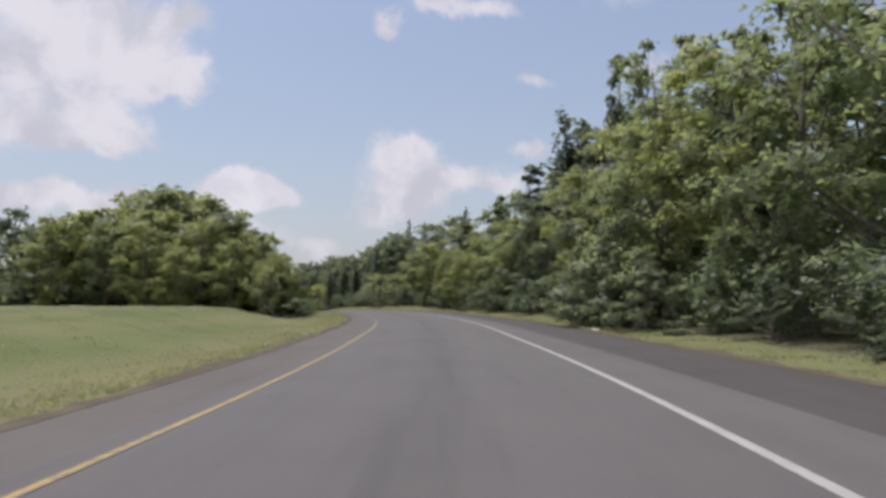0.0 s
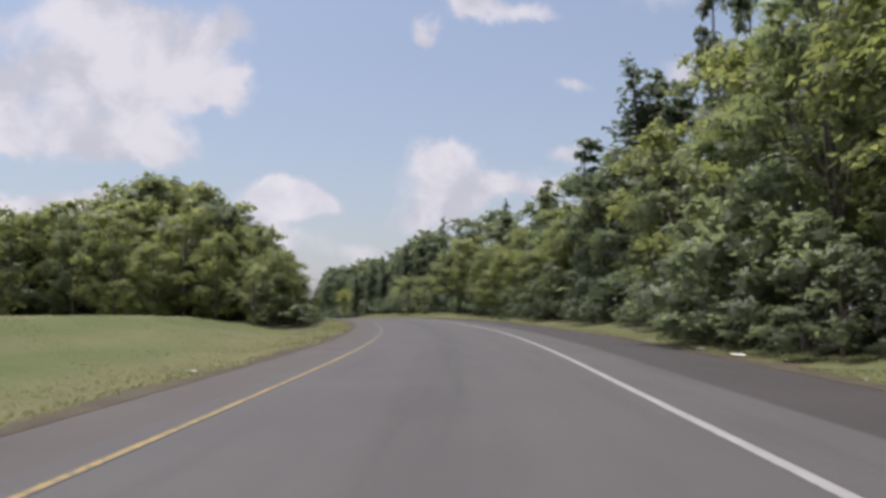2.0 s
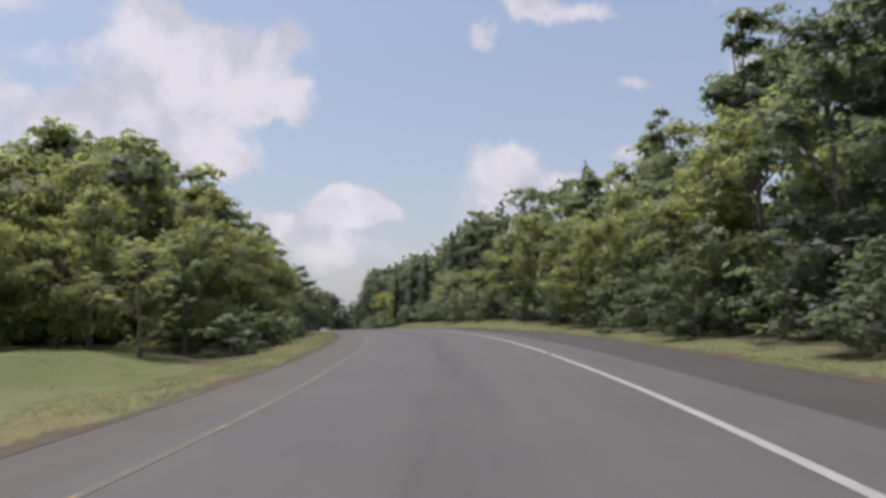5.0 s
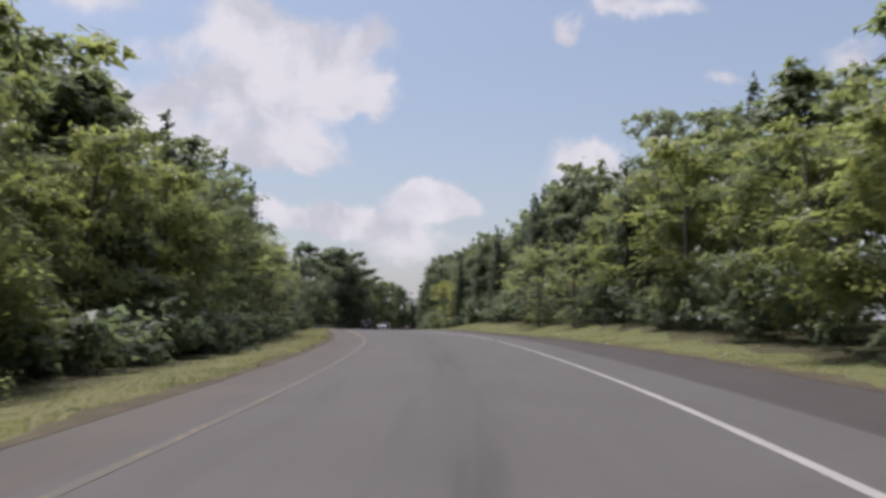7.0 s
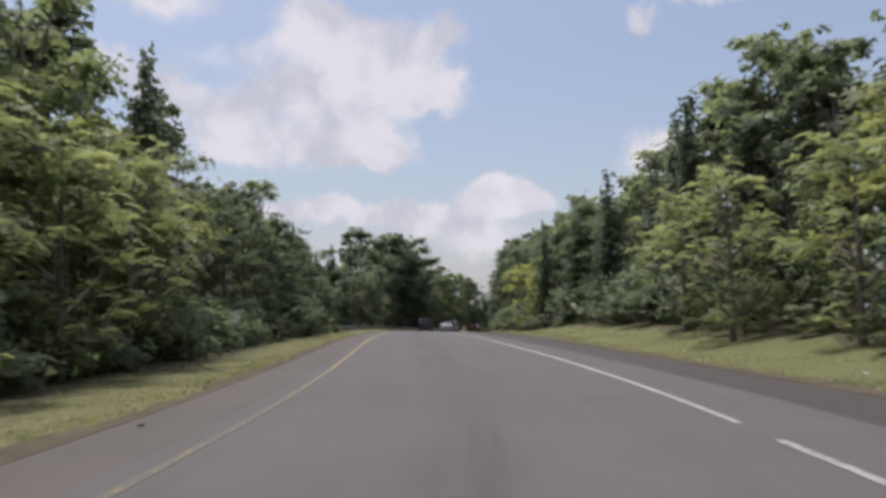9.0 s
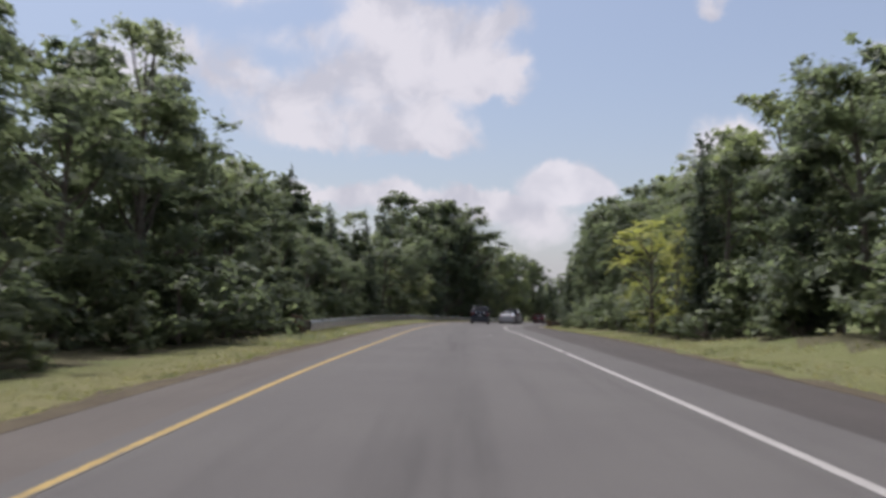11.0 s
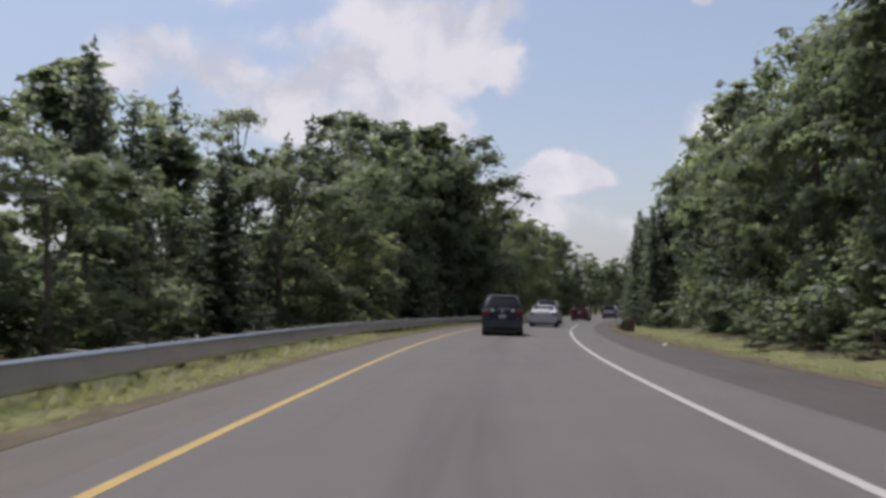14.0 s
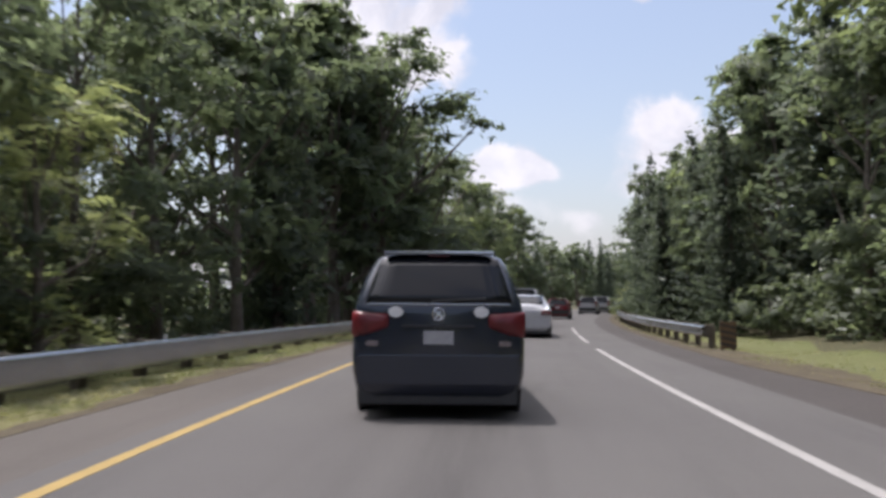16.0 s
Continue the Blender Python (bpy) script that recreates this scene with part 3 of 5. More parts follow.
def frond_mesh(name, rng, tips, count, length, mat):
    """Sumac: long feathered fronds that spread and droop from the twigs' tips, leaflet by leaflet."""
    tips = np.asarray(tips, float)
    pairs = 8
    k = rng.integers(len(tips), size=count)
    a = rng.uniform(0, 2 * np.pi, count)
    rise = rng.uniform(-0.35, 0.9, count)
    d = np.c_[np.cos(a), np.sin(a), rise]
    d /= np.linalg.norm(d, axis=1)[:, None]
    long = length * rng.uniform(0.6, 1.15, count)
    start = tips[k] + rng.normal(size=(count, 3)) * 0.12
    side = np.c_[-np.sin(a), np.cos(a), np.zeros(count)]
    leaves = []
    for j in range(pairs):
        f = (j + 1.2) / (pairs + 0.6)
        p = start + d * (long * f)[:, None]
        p[:, 2] -= 0.42 * long * f * f
        size = long * 0.30 * (1.0 - 0.55 * abs(f - 0.45))
        for sgn in (-1, 1):
            out = side * sgn * 0.85 + d * 0.45 + np.c_[np.zeros(count), np.zeros(count), rng.uniform(-0.45, 0.05, count)]
            tip = p + out * size[:, None]
            wide = d * (size * 0.17)[:, None]
            mid = (p + tip) / 2
            leaves.append(np.stack([p, mid + wide, tip, mid - wide], 1))
    verts = np.concatenate(leaves).reshape(-1, 3)
    verts[:, 2] = np.maximum(verts[:, 2], 0.05)
    n4 = np.arange(len(verts) // 4)[:, None] * 4
    return mesh_from(name, verts, np.concatenate([n4 + (0, 1, 2), n4 + (0, 2, 3)], 1).reshape(-1, 3), mat)


def tree(kind, seed, height, radius, mat, leaves, size, low=0.15, form="round", label=""):
    """A tree with a tapered trunk, limbs and a crown of leaf clumps; its base stands at the origin."""
    rng = np.random.default_rng(seed)
    lean = rng.normal(size=2) * 0.03 * height
    trunk_r = 0.014 * height + 0.04
    path = [(lean[0] * f * f, lean[1] * f * f, height * 0.94 * f - 0.4 * (f == 0)) for f in np.linspace(0, 1, 9)]
    parts = [tube(path, [trunk_r * (1.35 if f == 0 else 1 - 0.9 * f) for f in np.linspace(0, 1, 9)], 9)]
    centres, radii = [], []
    if form == "cone":
        for f in np.linspace(low, 0.97, 46):
            reach = radius * (1 - f) ** 0.8 * rng.uniform(0.78, 1.18) + 0.10
            for a in rng.uniform(0, 2 * np.pi, 7 if f < 0.8 else 4):
                far_out = reach * rng.uniform(0.75, 1.1)
                for q in np.arange(0.25, far_out + 0.01, 0.30):
                    g = q / max(far_out, 0.3)
                    centres.append((q * np.cos(a) + lean[0] * f, q * np.sin(a) + lean[1] * f, height * f - 0.22 * q + 0.30 * q * g))
                    radii.append(0.13 + 0.15 * (1 - g))
        for f in np.linspace(0.9, 1.0, 8):
            centres.append((lean[0] * f, lean[1] * f, height * f)), radii.append(0.10 + 1.2 * (1 - f))
    else:
        amount = {"round": 34, "tall": 34, "open": 26, "bush": 20, "sumac": 40}[form]
        while len(centres) < amount:
            f = low + (1 - low) * rng.random() ** (0.9 if form != "bush" else 1.1)
            if form == "tall":
                env = radius * min(1.0, 1.9 * (1.02 - f)) ** 0.7 * (0.75 + 0.25 * np.sin(f * 9 + seed))
            elif form == "bush":
                env = radius * np.sqrt(max(0.03, 1 - f * f))
            else:
                env = radius * np.sqrt(max(0.04, 1 - ((f - 0.48) / 0.56) ** 2)) * (0.82 + 0.2 * np.sin(3 * f * 3.1 + seed))
            a = rng.uniform(0, 2 * np.pi)
            q = env * np.sqrt(rng.uniform(0.12, 1.0))
            r = radius * rng.uniform(0.20, 0.40) * (0.75 if f > 0.85 else 1.0)
            centres.append((q * np.cos(a) + lean[0] * f, q * np.sin(a) + lean[1] * f, min(height * f, height - r * 0.8)))
            radii.append(r)
        for c in centres[:14]:
            start = min(0.9, max(0.12, c[2] / height - 0.16 - 0.1 * rng.random()))
            p0 = np.array((lean[0] * start ** 2, lean[1] * start ** 2, height * 0.94 * start))
            c = np.asarray(c)
            bend = (p0 + c) / 2 + (0, 0, -0.06 * np.linalg.norm(c - p0)) + rng.normal(size=3) * 0.12
            r0 = trunk_r * (1 - 0.85 * start) * 0.55
            parts.append(tube([p0, bend, c, c + (c - bend) * 0.15], [r0, r0 * 0.7, r0 * 0.4, 0.012], 5))
        # twigs with little sprays that break the outline
        for _ in range(16 if form != "bush" else 8):
            k = rng.integers(len(centres))
            d = rng.normal(size=3) + (0, 0, 0.8)
            d /= np.linalg.norm(d)
            out = np.array(centres[k]) + d * radii[k] * rng.uniform(1.0, 1.35)
            out[2] = min(max(out[2], 0.3), height)
            centres.append(tuple(out)), radii.append(radius * rng.uniform(0.07, 0.13))
    verts, faces, base = [], [], 0
    for v, f in parts:
        verts.append(v)
        faces += [tuple(i + base for i in q) for q in f]
        base += len(v)
    root = new(kind)
    part("trunk", mesh_from("trunk", np.concatenate(verts), faces, BARK, smooth=True), root)
    if form == "sumac":
        part("crown", frond_mesh("crown", rng, centres, leaves, size, mat), root)
        return tagged(root, label, "tree", "roadside trees")
    part("crown", leaf_mesh("crown", rng, centres, radii, leaves, size, mat, hang=0.45, flat=0.68), root)
    return tagged(root, label, "tree" if form != "bush" else "bush", "roadside trees" if form != "bush" else "roadside bushes")


OAK_TEXT, MAPLE_TEXT = "broad green oak tree with dense leaves at the wood's edge", "dark green maple tree in the roadside wood"
POPLAR_TEXT, LOCUST_TEXT = "tall slender poplar standing over the wood", "yellow-green locust tree with feathery leaves down to the grass"
CEDAR_TEXT = "dark pointed red cedar in the roadside wood"
KINDS = {
    "oak": [tree("oak_tree", 11, 14.0, 4.3, LEAF_OAK, 8200, 0.29, 0.10, "round", OAK_TEXT), tree("oak_tree", 12, 14.0, 4.6, LEAF_OAK, 8200, 0.29, 0.07, "round", OAK_TEXT)],
    "maple": [tree("maple_tree", 21, 13.0, 3.9, LEAF_DARK, 7400, 0.31, 0.08, "round", MAPLE_TEXT), tree("maple_tree", 22, 13.0, 4.2, LEAF_DARK, 7400, 0.31, 0.1, "round", MAPLE_TEXT)],
    "locust": [tree("locust_tree", 41, 10.0, 3.8, LEAF_LIGHT, 10500, 0.25, 0.05, "round", LOCUST_TEXT), tree("locust_tree", 42, 10.0, 4.1, LEAF_LIGHT, 10500, 0.25, 0.04, "round", LOCUST_TEXT)],
    "poplar": [tree("poplar_tree", 31, 17.0, 3.0, LEAF_DARK, 6600, 0.35, 0.2, "tall", POPLAR_TEXT), tree("poplar_tree", 32, 17.0, 3.3, LEAF_OAK, 6600, 0.35, 0.16, "tall", POPLAR_TEXT)],
    "open": [tree("ash_tree", 51, 13.0, 3.4, LEAF_SILVER, 5200, 0.27, 0.3, "open", "thin-leaved ash tree with sky showing through its crown")],
    "cedar": [tree("cedar_tree", 61, 11.0, 2.3, LEAF_CEDAR, 6800, 0.255, 0.05, "cone", CEDAR_TEXT), tree("cedar_tree", 62, 11.0, 2.7, LEAF_CEDAR, 6800, 0.255, 0.05, "cone", CEDAR_TEXT)],
    "shade": [tree("maple_tree", 27, 15.0, 4.4, LEAF_DARK, 6000, 0.34, 0.3, "open", "tall dark maple whose crown lets specks of sky through"), tree("maple_tree", 28, 15.0, 4.0, LEAF_DARK, 6000, 0.34, 0.34, "open", "tall dark maple whose crown lets specks of sky through")],
    "oak_mid": [tree("oak_tree", 13, 14.0, 4.4, LEAF_OAK, 2900, 0.52, 0.2, "round", OAK_TEXT), tree("oak_tree", 14, 14.0, 4.0, LEAF_OAK, 2900, 0.52, 0.25, "tall", OAK_TEXT)],
    "maple_mid": [tree("maple_tree", 23, 13.0, 4.0, LEAF_DARK, 2900, 0.52, 0.2, "round", MAPLE_TEXT), tree("maple_tree", 24, 13.0, 3.6, LEAF_DARK, 2900, 0.52, 0.2, "tall", MAPLE_TEXT)],
    "cedar_mid": [tree("cedar_tree", 63, 11.0, 2.5, LEAF_CEDAR, 3800, 0.33, 0.05, "cone", CEDAR_TEXT)],
    "oak_far": [tree("oak_tree", 15, 14.0, 4.6, LEAF_OAK, 2000, 0.64, 0.12, "round", OAK_TEXT)],
    "maple_far": [tree("maple_tree", 25, 13.0, 4.3, LEAF_DARK, 2000, 0.64, 0.12, "round", MAPLE_TEXT), tree("maple_tree", 26, 13.0, 3.6, LEAF_DARK, 2000, 0.64, 0.12, "tall", MAPLE_TEXT)],
    "locust_mid": [tree("locust_tree", 43, 10.0, 4.0, LEAF_LIGHT, 3400, 0.43, 0.08, "round", LOCUST_TEXT)],
    "lime": [tree("sumac_tree", 71, 6.0, 2.3, LEAF_LIME, 420, 0.72, 0.08, "sumac", "bright yellow-green sumac with drooping feathered leaves"),],
    "sumac": [tree("sumac_tree", 72, 6.0, 2.5, LEAF_SUMAC, 420, 0.72, 0.08, "sumac", "green sumac with drooping feathered leaves")],
    "shrub": [tree("shrub", 81, 2.6, 1.8, LEAF_OAK, 1900, 0.21, 0.0, "bush", "low leafy shrub where the wood meets the grass"),
              tree("shrub", 82, 2.6, 2.0, LEAF_LIGHT, 1900, 0.21, 0.0, "bush", "low yellow-green shrub where the wood meets the grass"),
              tree("shrub", 83, 2.6, 1.8, LEAF_DARK, 1900, 0.21, 0.0, "bush", "low dark shrub in the shade of the wood")],
    "vine": [tree("vine_bush", 91, 4.2, 2.2, LEAF_SILVER, 3400, 0.23, 0.0, "bush", "pale green bush hung with vines")],
}
SIZES = {"oak": 14.0, "maple": 13.0, "poplar": 17.0, "locust": 10.0, "open": 13.0, "shade": 15.0, "cedar": 11.0, "lime": 6.0, "sumac": 6.0, "shrub": 2.6, "vine": 4.2}
used = set()
turn = random.Random(5)


def plant(kind, s, u, height, wide=1.0, pick=None):
    """One tree s metres along the road and u metres beside it."""
    k = turn.randrange(len(KINDS[kind])) if pick is None else pick
    x, y, _ = (float(v) for v in on_road(s, u))
    z = float(ground_z(x, y)[0]) - 0.05
    f = height / SIZES[kind.split("_")[0]]
    w = wide * f * turn.uniform(0.92, 1.08) if kind != "poplar" else wide * f
    m = Matrix.LocRotScale((x, y, z), Euler((0, 0, turn.uniform(0, 6.28))), (w, w, f))
    first_one = (kind, k) not in used
    if first_one:
        used.add((kind, k))
        KINDS[kind][k].matrix_basis = m
        return KINDS[kind][k]
    base = KINDS[kind][k]
    made = copy_thing(base, Matrix())
    made.matrix_basis = m
    return made


# ---- the woods ----
def table(rows, s):
    return float(np.interp(s, [a for a, _ in rows], [b for _, b in rows]))


# rows of trees beside the road: offset, and how high they stand along it
RIGHT_FRONT = [(26, 11.5), (33, 12.6), (40, 11.2), (47, 12.2), (54, 11.2), (61, 10.0), (68, 8.1), (82, 6.3), (89, 7.8), (96, 8.5), (103, 7.9), (117, 9.8), (124, 8.7), (131, 8.4), (138, 7.0), (145, 8.1), (152, 8.2), (159, 7.5), (166, 8.0), (173, 9.2), (180, 10.8), (187, 9.8), (194, 10.4), (201, 12.1), (208, 10.5), (215, 12.4), (222, 13.6), (229, 10.1), (236, 11.8), (243, 11.0), (250, 11.8), (269, 15.0), (323, 15.0), (332, 11.0), (404, 11.0)]
RIGHT_MIDDLE = [(34, 12.4), (41, 13.5), (48, 14.0), (55, 10.6), (62, 12.6), (69, 11.6), (76, 8.3), (83, 9.4), (90, 9.9), (104, 9.7), (111, 8.1), (118, 11.9), (125, 10.7), (132, 9.9), (139, 11.0), (146, 10.2), (153, 9.9), (160, 11.0), (167, 9.9), (174, 11.6), (181, 11.5), (188, 11.0), (195, 12.2), (202, 12.9), (216, 13.4), (223, 14.2), (237, 14.8), (244, 13.8), (251, 13.5), (322, 15.0), (331, 11.0), (403, 11.0)]
RIGHT_BACK = [(30, 16.5), (79, 16.5), (86, 13.9), (93, 14.4), (100, 13.5), (107, 11.8), (114, 15.0), (121, 11.4), (128, 13.3), (135, 13.3), (142, 16.4), (149, 13.1), (156, 13.4), (163, 12.7), (170, 12.8), (177, 12.0), (184, 13.4), (191, 12.6), (198, 13.8), (205, 14.0), (219, 15.2), (226, 15.4), (237, 16.5)]
LEFT_FRONT = [(74, 5.2), (88, 5.3), (95, 6.4), (102, 9.2), (109, 7.0), (123, 6.9), (130, 7.2), (137, 7.1), (144, 7.8), (151, 6.8), (158, 6.9), (179, 5.9), (186, 6.5), (193, 7.9), (207, 11.7), (214, 13.4), (221, 14.7), (228, 16.3), (235, 16.8), (242, 14.8), (254, 13.1), (290, 13.4), (299, 10.4), (407, 11.5)]
LEFT_MIDDLE = [(82, 9.4), (96, 10.5), (103, 11.5), (110, 10.6), (117, 14.0), (124, 13.0), (131, 13.2), (138, 10.7), (145, 9.8), (152, 11.6), (159, 10.4), (166, 9.7), (173, 11.4), (180, 9.1), (187, 10.3), (194, 9.1), (208, 10.9), (222, 15.7), (229, 16.8), (236, 16.7), (243, 15.6), (262, 15.2), (271, 13.0), (307, 13.0), (316, 10.7), (325, 12.7), (406, 16.9)]
LEFT_BACK = [(86, 12.0), (93, 12.4), (100, 13.1), (107, 14.6), (114, 15.3), (121, 13.5), (177, 13.2), (184, 14.0), (191, 13.0), (197, 11.7)]
LEFT_FAR = [(92, 9.6), (99, 11.7), (113, 11.6), (119, 12.7)]
ROWS = [(11.5, RIGHT_FRONT), (15, RIGHT_MIDDLE), (21, RIGHT_BACK), (-9.5, LEFT_FRONT), (-14, LEFT_MIDDLE), (-21, LEFT_BACK), (-30, LEFT_FAR)]
for u, tops in ROWS:
    s, end = tops[0][0], tops[-1][0]
    while s < end:
        if u == -14 and 205 < s < 243:
            s += 6.2
            continue
        h = table(tops, s) * turn.choice([0.86, 0.95, 1.0, 1.06]) * (0.98 if u < 0 and 150 < s < 212 else 1.0)
        front, middle_row = abs(u) < 12, 12 < abs(u) < 16
        island = u < -20 and s < 118
        if front and s > 214:
            kind = turn.choice(["maple_mid", "maple_mid", "maple_mid", "cedar_mid"])
        elif island:
            kind = turn.choice(["oak_mid", "locust_mid", "oak_mid", "locust_mid"])
        elif s > 245 or not (front or middle_row):
            kind = turn.choice(["maple_far", "oak_far", "maple_far", "cedar_mid"])
        elif middle_row:
            kind = turn.choice(["oak_mid", "maple_mid", "oak_mid", "maple_mid", "cedar_mid"] if u > 0 or s < 118 else ["maple_mid", "maple_mid", "maple_mid", "maple_mid", "cedar_mid"])
        elif u > 0:
            kind = turn.choice(["locust", "locust", "oak", "maple", "oak"] if s < 80 else ["locust", "oak", "locust", "locust", "maple"] if s < 112 else ["oak", "maple", "maple", "maple", "cedar"] if s < 165 else ["maple", "maple", "maple", "cedar"])
        else:
            kind = turn.choice(["oak", "locust", "locust", "oak"] if s < 96 else ["oak", "maple", "oak", "locust"] if s < 118 else ["maple", "maple", "maple", "cedar"])
        if u == 11.5 and 118 < s < 134:
            kind = "cedar"
        if kind.startswith("cedar"):
            h = table(tops, s) * turn.uniform(1.0, 1.1)
        plant(kind, s, u + turn.uniform(-0.9, 0.7) * (1 if u > 0 else -1), h, (1.15 if h < 9 else 1.0) * (1.1 if kind == "cedar" else 1.0))
        s += (5.2 if front or island else 6.2 if middle_row else 7.4) * (1.0 if s < 245 else 1.5)
RIGHT_EDGE, LEFT_EDGE = 8.6, -7.0
s = 14.0
while s < 250:
    kind = turn.choice(["shrub", "shrub", "shrub", "vine"])
    plant(kind, s, RIGHT_EDGE + turn.uniform(0.0, 1.6), turn.uniform(0.7, 1.9), turn.uniform(0.9, 1.4), turn.choice([0, 2, 2]) if kind == "shrub" else None)
    s += turn.uniform(3.0, 6.0)
s = 72.0
while s < 142:
    kind = turn.choice(["shrub", "shrub", "vine", "shrub"])
    plant(kind, s, LEFT_EDGE - turn.uniform(0.0, 1.6), turn.uniform(0.7, 1.8), turn.uniform(0.9, 1.4), turn.choice([0, 2, 2]) if kind == "shrub" else None)
    s += turn.uniform(3.0, 6.0)
# trees that stand out
RIGHT_START = [("poplar", 84, 14.5, 12.4, 0.75), ("poplar", 46.5, 15.5, 17.2, 0.75), ("poplar", 73.5, 13.6, 13.9, 1.1), ("oak", 20, 12.5, 13.3, 1), ("oak", 13, 13, 14.0, 1), ("poplar", 40, 16, 15.2, 0.9),
               ("vine", 38, 8.4, 4.6, 1.1), ("oak", 79, 12.4, 8.6, 0.75), ("locust", 71, 10.6, 7.2, 0.9), ("vine", 67, 8.6, 4.0, 0.8), ("locust", 80.5, 11, 8.2, 0.65)]
RIGHT_HALFWAY = [("open", 105, 12.4, 11.0, 0.85), ("open", 107.5, 13.6, 10.9, 0.8), ("cedar", 107, 18, 13.6, 1.1), ("cedar", 127, 12, 10.7, 1), ("cedar", 123, 11, 9.4, 0.9), ("cedar", 96.5, 14, 11.0, 1.1),
                 ("cedar", 104, 10, 8.2, 0.9), ("cedar", 133, 10.2, 8.3, 0.9), ("maple", 115.5, 12.2, 8.9, 0.8), ("maple", 117, 12, 10.0, 0.9), ("sumac", 112.5, 7.9, 5.0, 0.95), ("sumac", 107, 8.3, 4.7, 0.85), ("sumac", 117.5, 8.4, 4.8, 0.9)]
RIGHT_BEND = [("cedar", 149.5, 9.6, 8.3, 0.75), ("cedar", 142, 10.4, 8.4, 0.9), ("lime", 150, 8.6, 4.6, 0.6), ("lime", 155, 8.7, 5.5, 0.95), ("cedar", 155.5, 11.2, 9.4, 1), ("oak", 159, 11, 8.2, 0.8), ("cedar", 200, 10, 10.6, 1),
              ("open", 196, 9.9, 8.8, 0.95), ("maple", 190, 10.4, 9.1, 0.95), ("poplar", 205, 11.4, 13.2, 1.05), ("maple", 186, 11, 9.3, 0.9), ("maple", 170.5, 10.2, 8.3, 0.75), ("maple", 182, 10.6, 9.5, 0.8)]
LEFT_HALFWAY = [("sumac", 106, -7.5, 4.9, 1), ("sumac", 102.5, -8, 5.1, 0.9), ("sumac", 109.5, -7.4, 5.3, 0.85), ("sumac", 112, -8.3, 5.6, 0.7), ("cedar", 125, -11.8, 13.2, 0.9), ("cedar", 116, -9.2, 9.6, 0.9), ("open", 143, -10.2, 10.4, 0.9), ("open", 160, -13, 9.0, 0.95),
                ("oak", 110, -10, 10.2, 0.8), ("oak", 101.5, -9.4, 7.4, 0.7), ("cedar", 157, -10.6, 7.9, 0.9), ("vine", 152, -8.6, 4.0, 1), ("oak", 130, -12, 9.5, 0.8)]
LEFT_RAIL = [("cedar", 174, -13.2, 11.9, 1), ("cedar", 184, -12, 10.0, 0.9), ("cedar", 188, -13, 9.4, 0.9), ("cedar", 198, -16, 12.5, 0.9), ("cedar", 208, -12.6, 13.5, 0.9), ("open", 200, -14, 12.0, 1),
             ("cedar", 202, -12, 9.4, 0.9), ("vine", 194, -8.8, 5.1, 1), ("sumac", 209, -12.5, 7.2, 1.1), ("sumac", 200, -7.1, 5.1, 1.05), ("sumac", 198.5, -9, 5.6, 1), ("sumac", 203.5, -9.2, 4.6, 0.8), ("oak", 205, -20, 13.8, 0.9), ("maple", 183, -20, 13.9, 0.9),
             ("cedar", 216, -17, 14.4, 0.95)]
LEFT_LAWN = [("locust", 92, -8.8, 6.6, 0.9), ("locust", 80.5, -10.6, 7.9, 0.8), ("locust_mid", 84, -30, 9.2, 1), ("oak", 88, -26, 9.4, 0.9), ("cedar", 104, -40, 11.5, 1), ("cedar", 106, -47, 12.0, 1),
             ("locust", 73.5, -13.5, 6.6, 1), ("locust", 75.5, -10, 6.0, 0.9), ("locust", 79, -16.5, 9.4, 1.05), ("locust", 72.5, -17.5, 6.2, 1), ("locust", 77, -21, 8.8, 1.1), ("oak", 82, -25, 8.7, 0.9), ("sumac", 70, -10.6, 4.4, 0.9),
             ("locust", 84, -12.5, 9.2, 1), ("locust", 87, -9.4, 6.4, 0.9), ("maple", 104, -54, 12.5, 1), ("cedar", 108, -60, 12.0, 1), ("maple", 104, -67, 14.0, 1), ("maple", 100, -36, 11.5, 1), ("open", 86, -12, 7.6, 0.9)]
RIGHT_END = [("maple", 230, 8.4, 7.5, 0.75), ("cedar", 239, 8.2, 9.2, 1), ("cedar", 229, 7.3, 7.6, 0.9), ("cedar", 233.5, 7.4, 8.1, 0.9), ("cedar", 240, 7.4, 11.0, 0.9), ("cedar", 246.5, 7.5, 10.1, 1),
             ("maple", 254, 8.4, 11.9, 0.8), ("cedar", 261, 7.6, 11.0, 1), ("cedar", 222, 8.8, 9.9, 1), ("cedar", 228, 9, 9.7, 1), ("cedar", 234, 10.4, 10.5, 1), ("cedar", 218, 8.2, 8.2, 0.9), ("maple", 221.5, 10.9, 11.5, 0.7)]
LEFT_END = [("shade", 214, -12.5, 14.1, 0.9), ("shade", 219.5, -10.5, 15.5, 0.95), ("shade", 225, -14.5, 17.8, 0.95), ("shade", 231.5, -10.4, 17.5, 1), ("poplar", 220, -15.3, 16.6, 1), ("poplar", 226.5, -9.0, 16.8, 1.1), ("poplar", 234, -13, 18.0, 1.1), ("maple", 232, -7.9, 16.8, 1.1), ("maple", 239, -7.1, 13.4, 1.06), ("oak", 247, -7.0, 12.2, 0.97),
            ("maple", 254, -7.5, 13.0, 0.95), ("oak", 262, -7.8, 12.8, 0.95), ("maple", 286, -7.5, 12.1, 1), ("oak", 274, -7.8, 13.5, 0.95)]
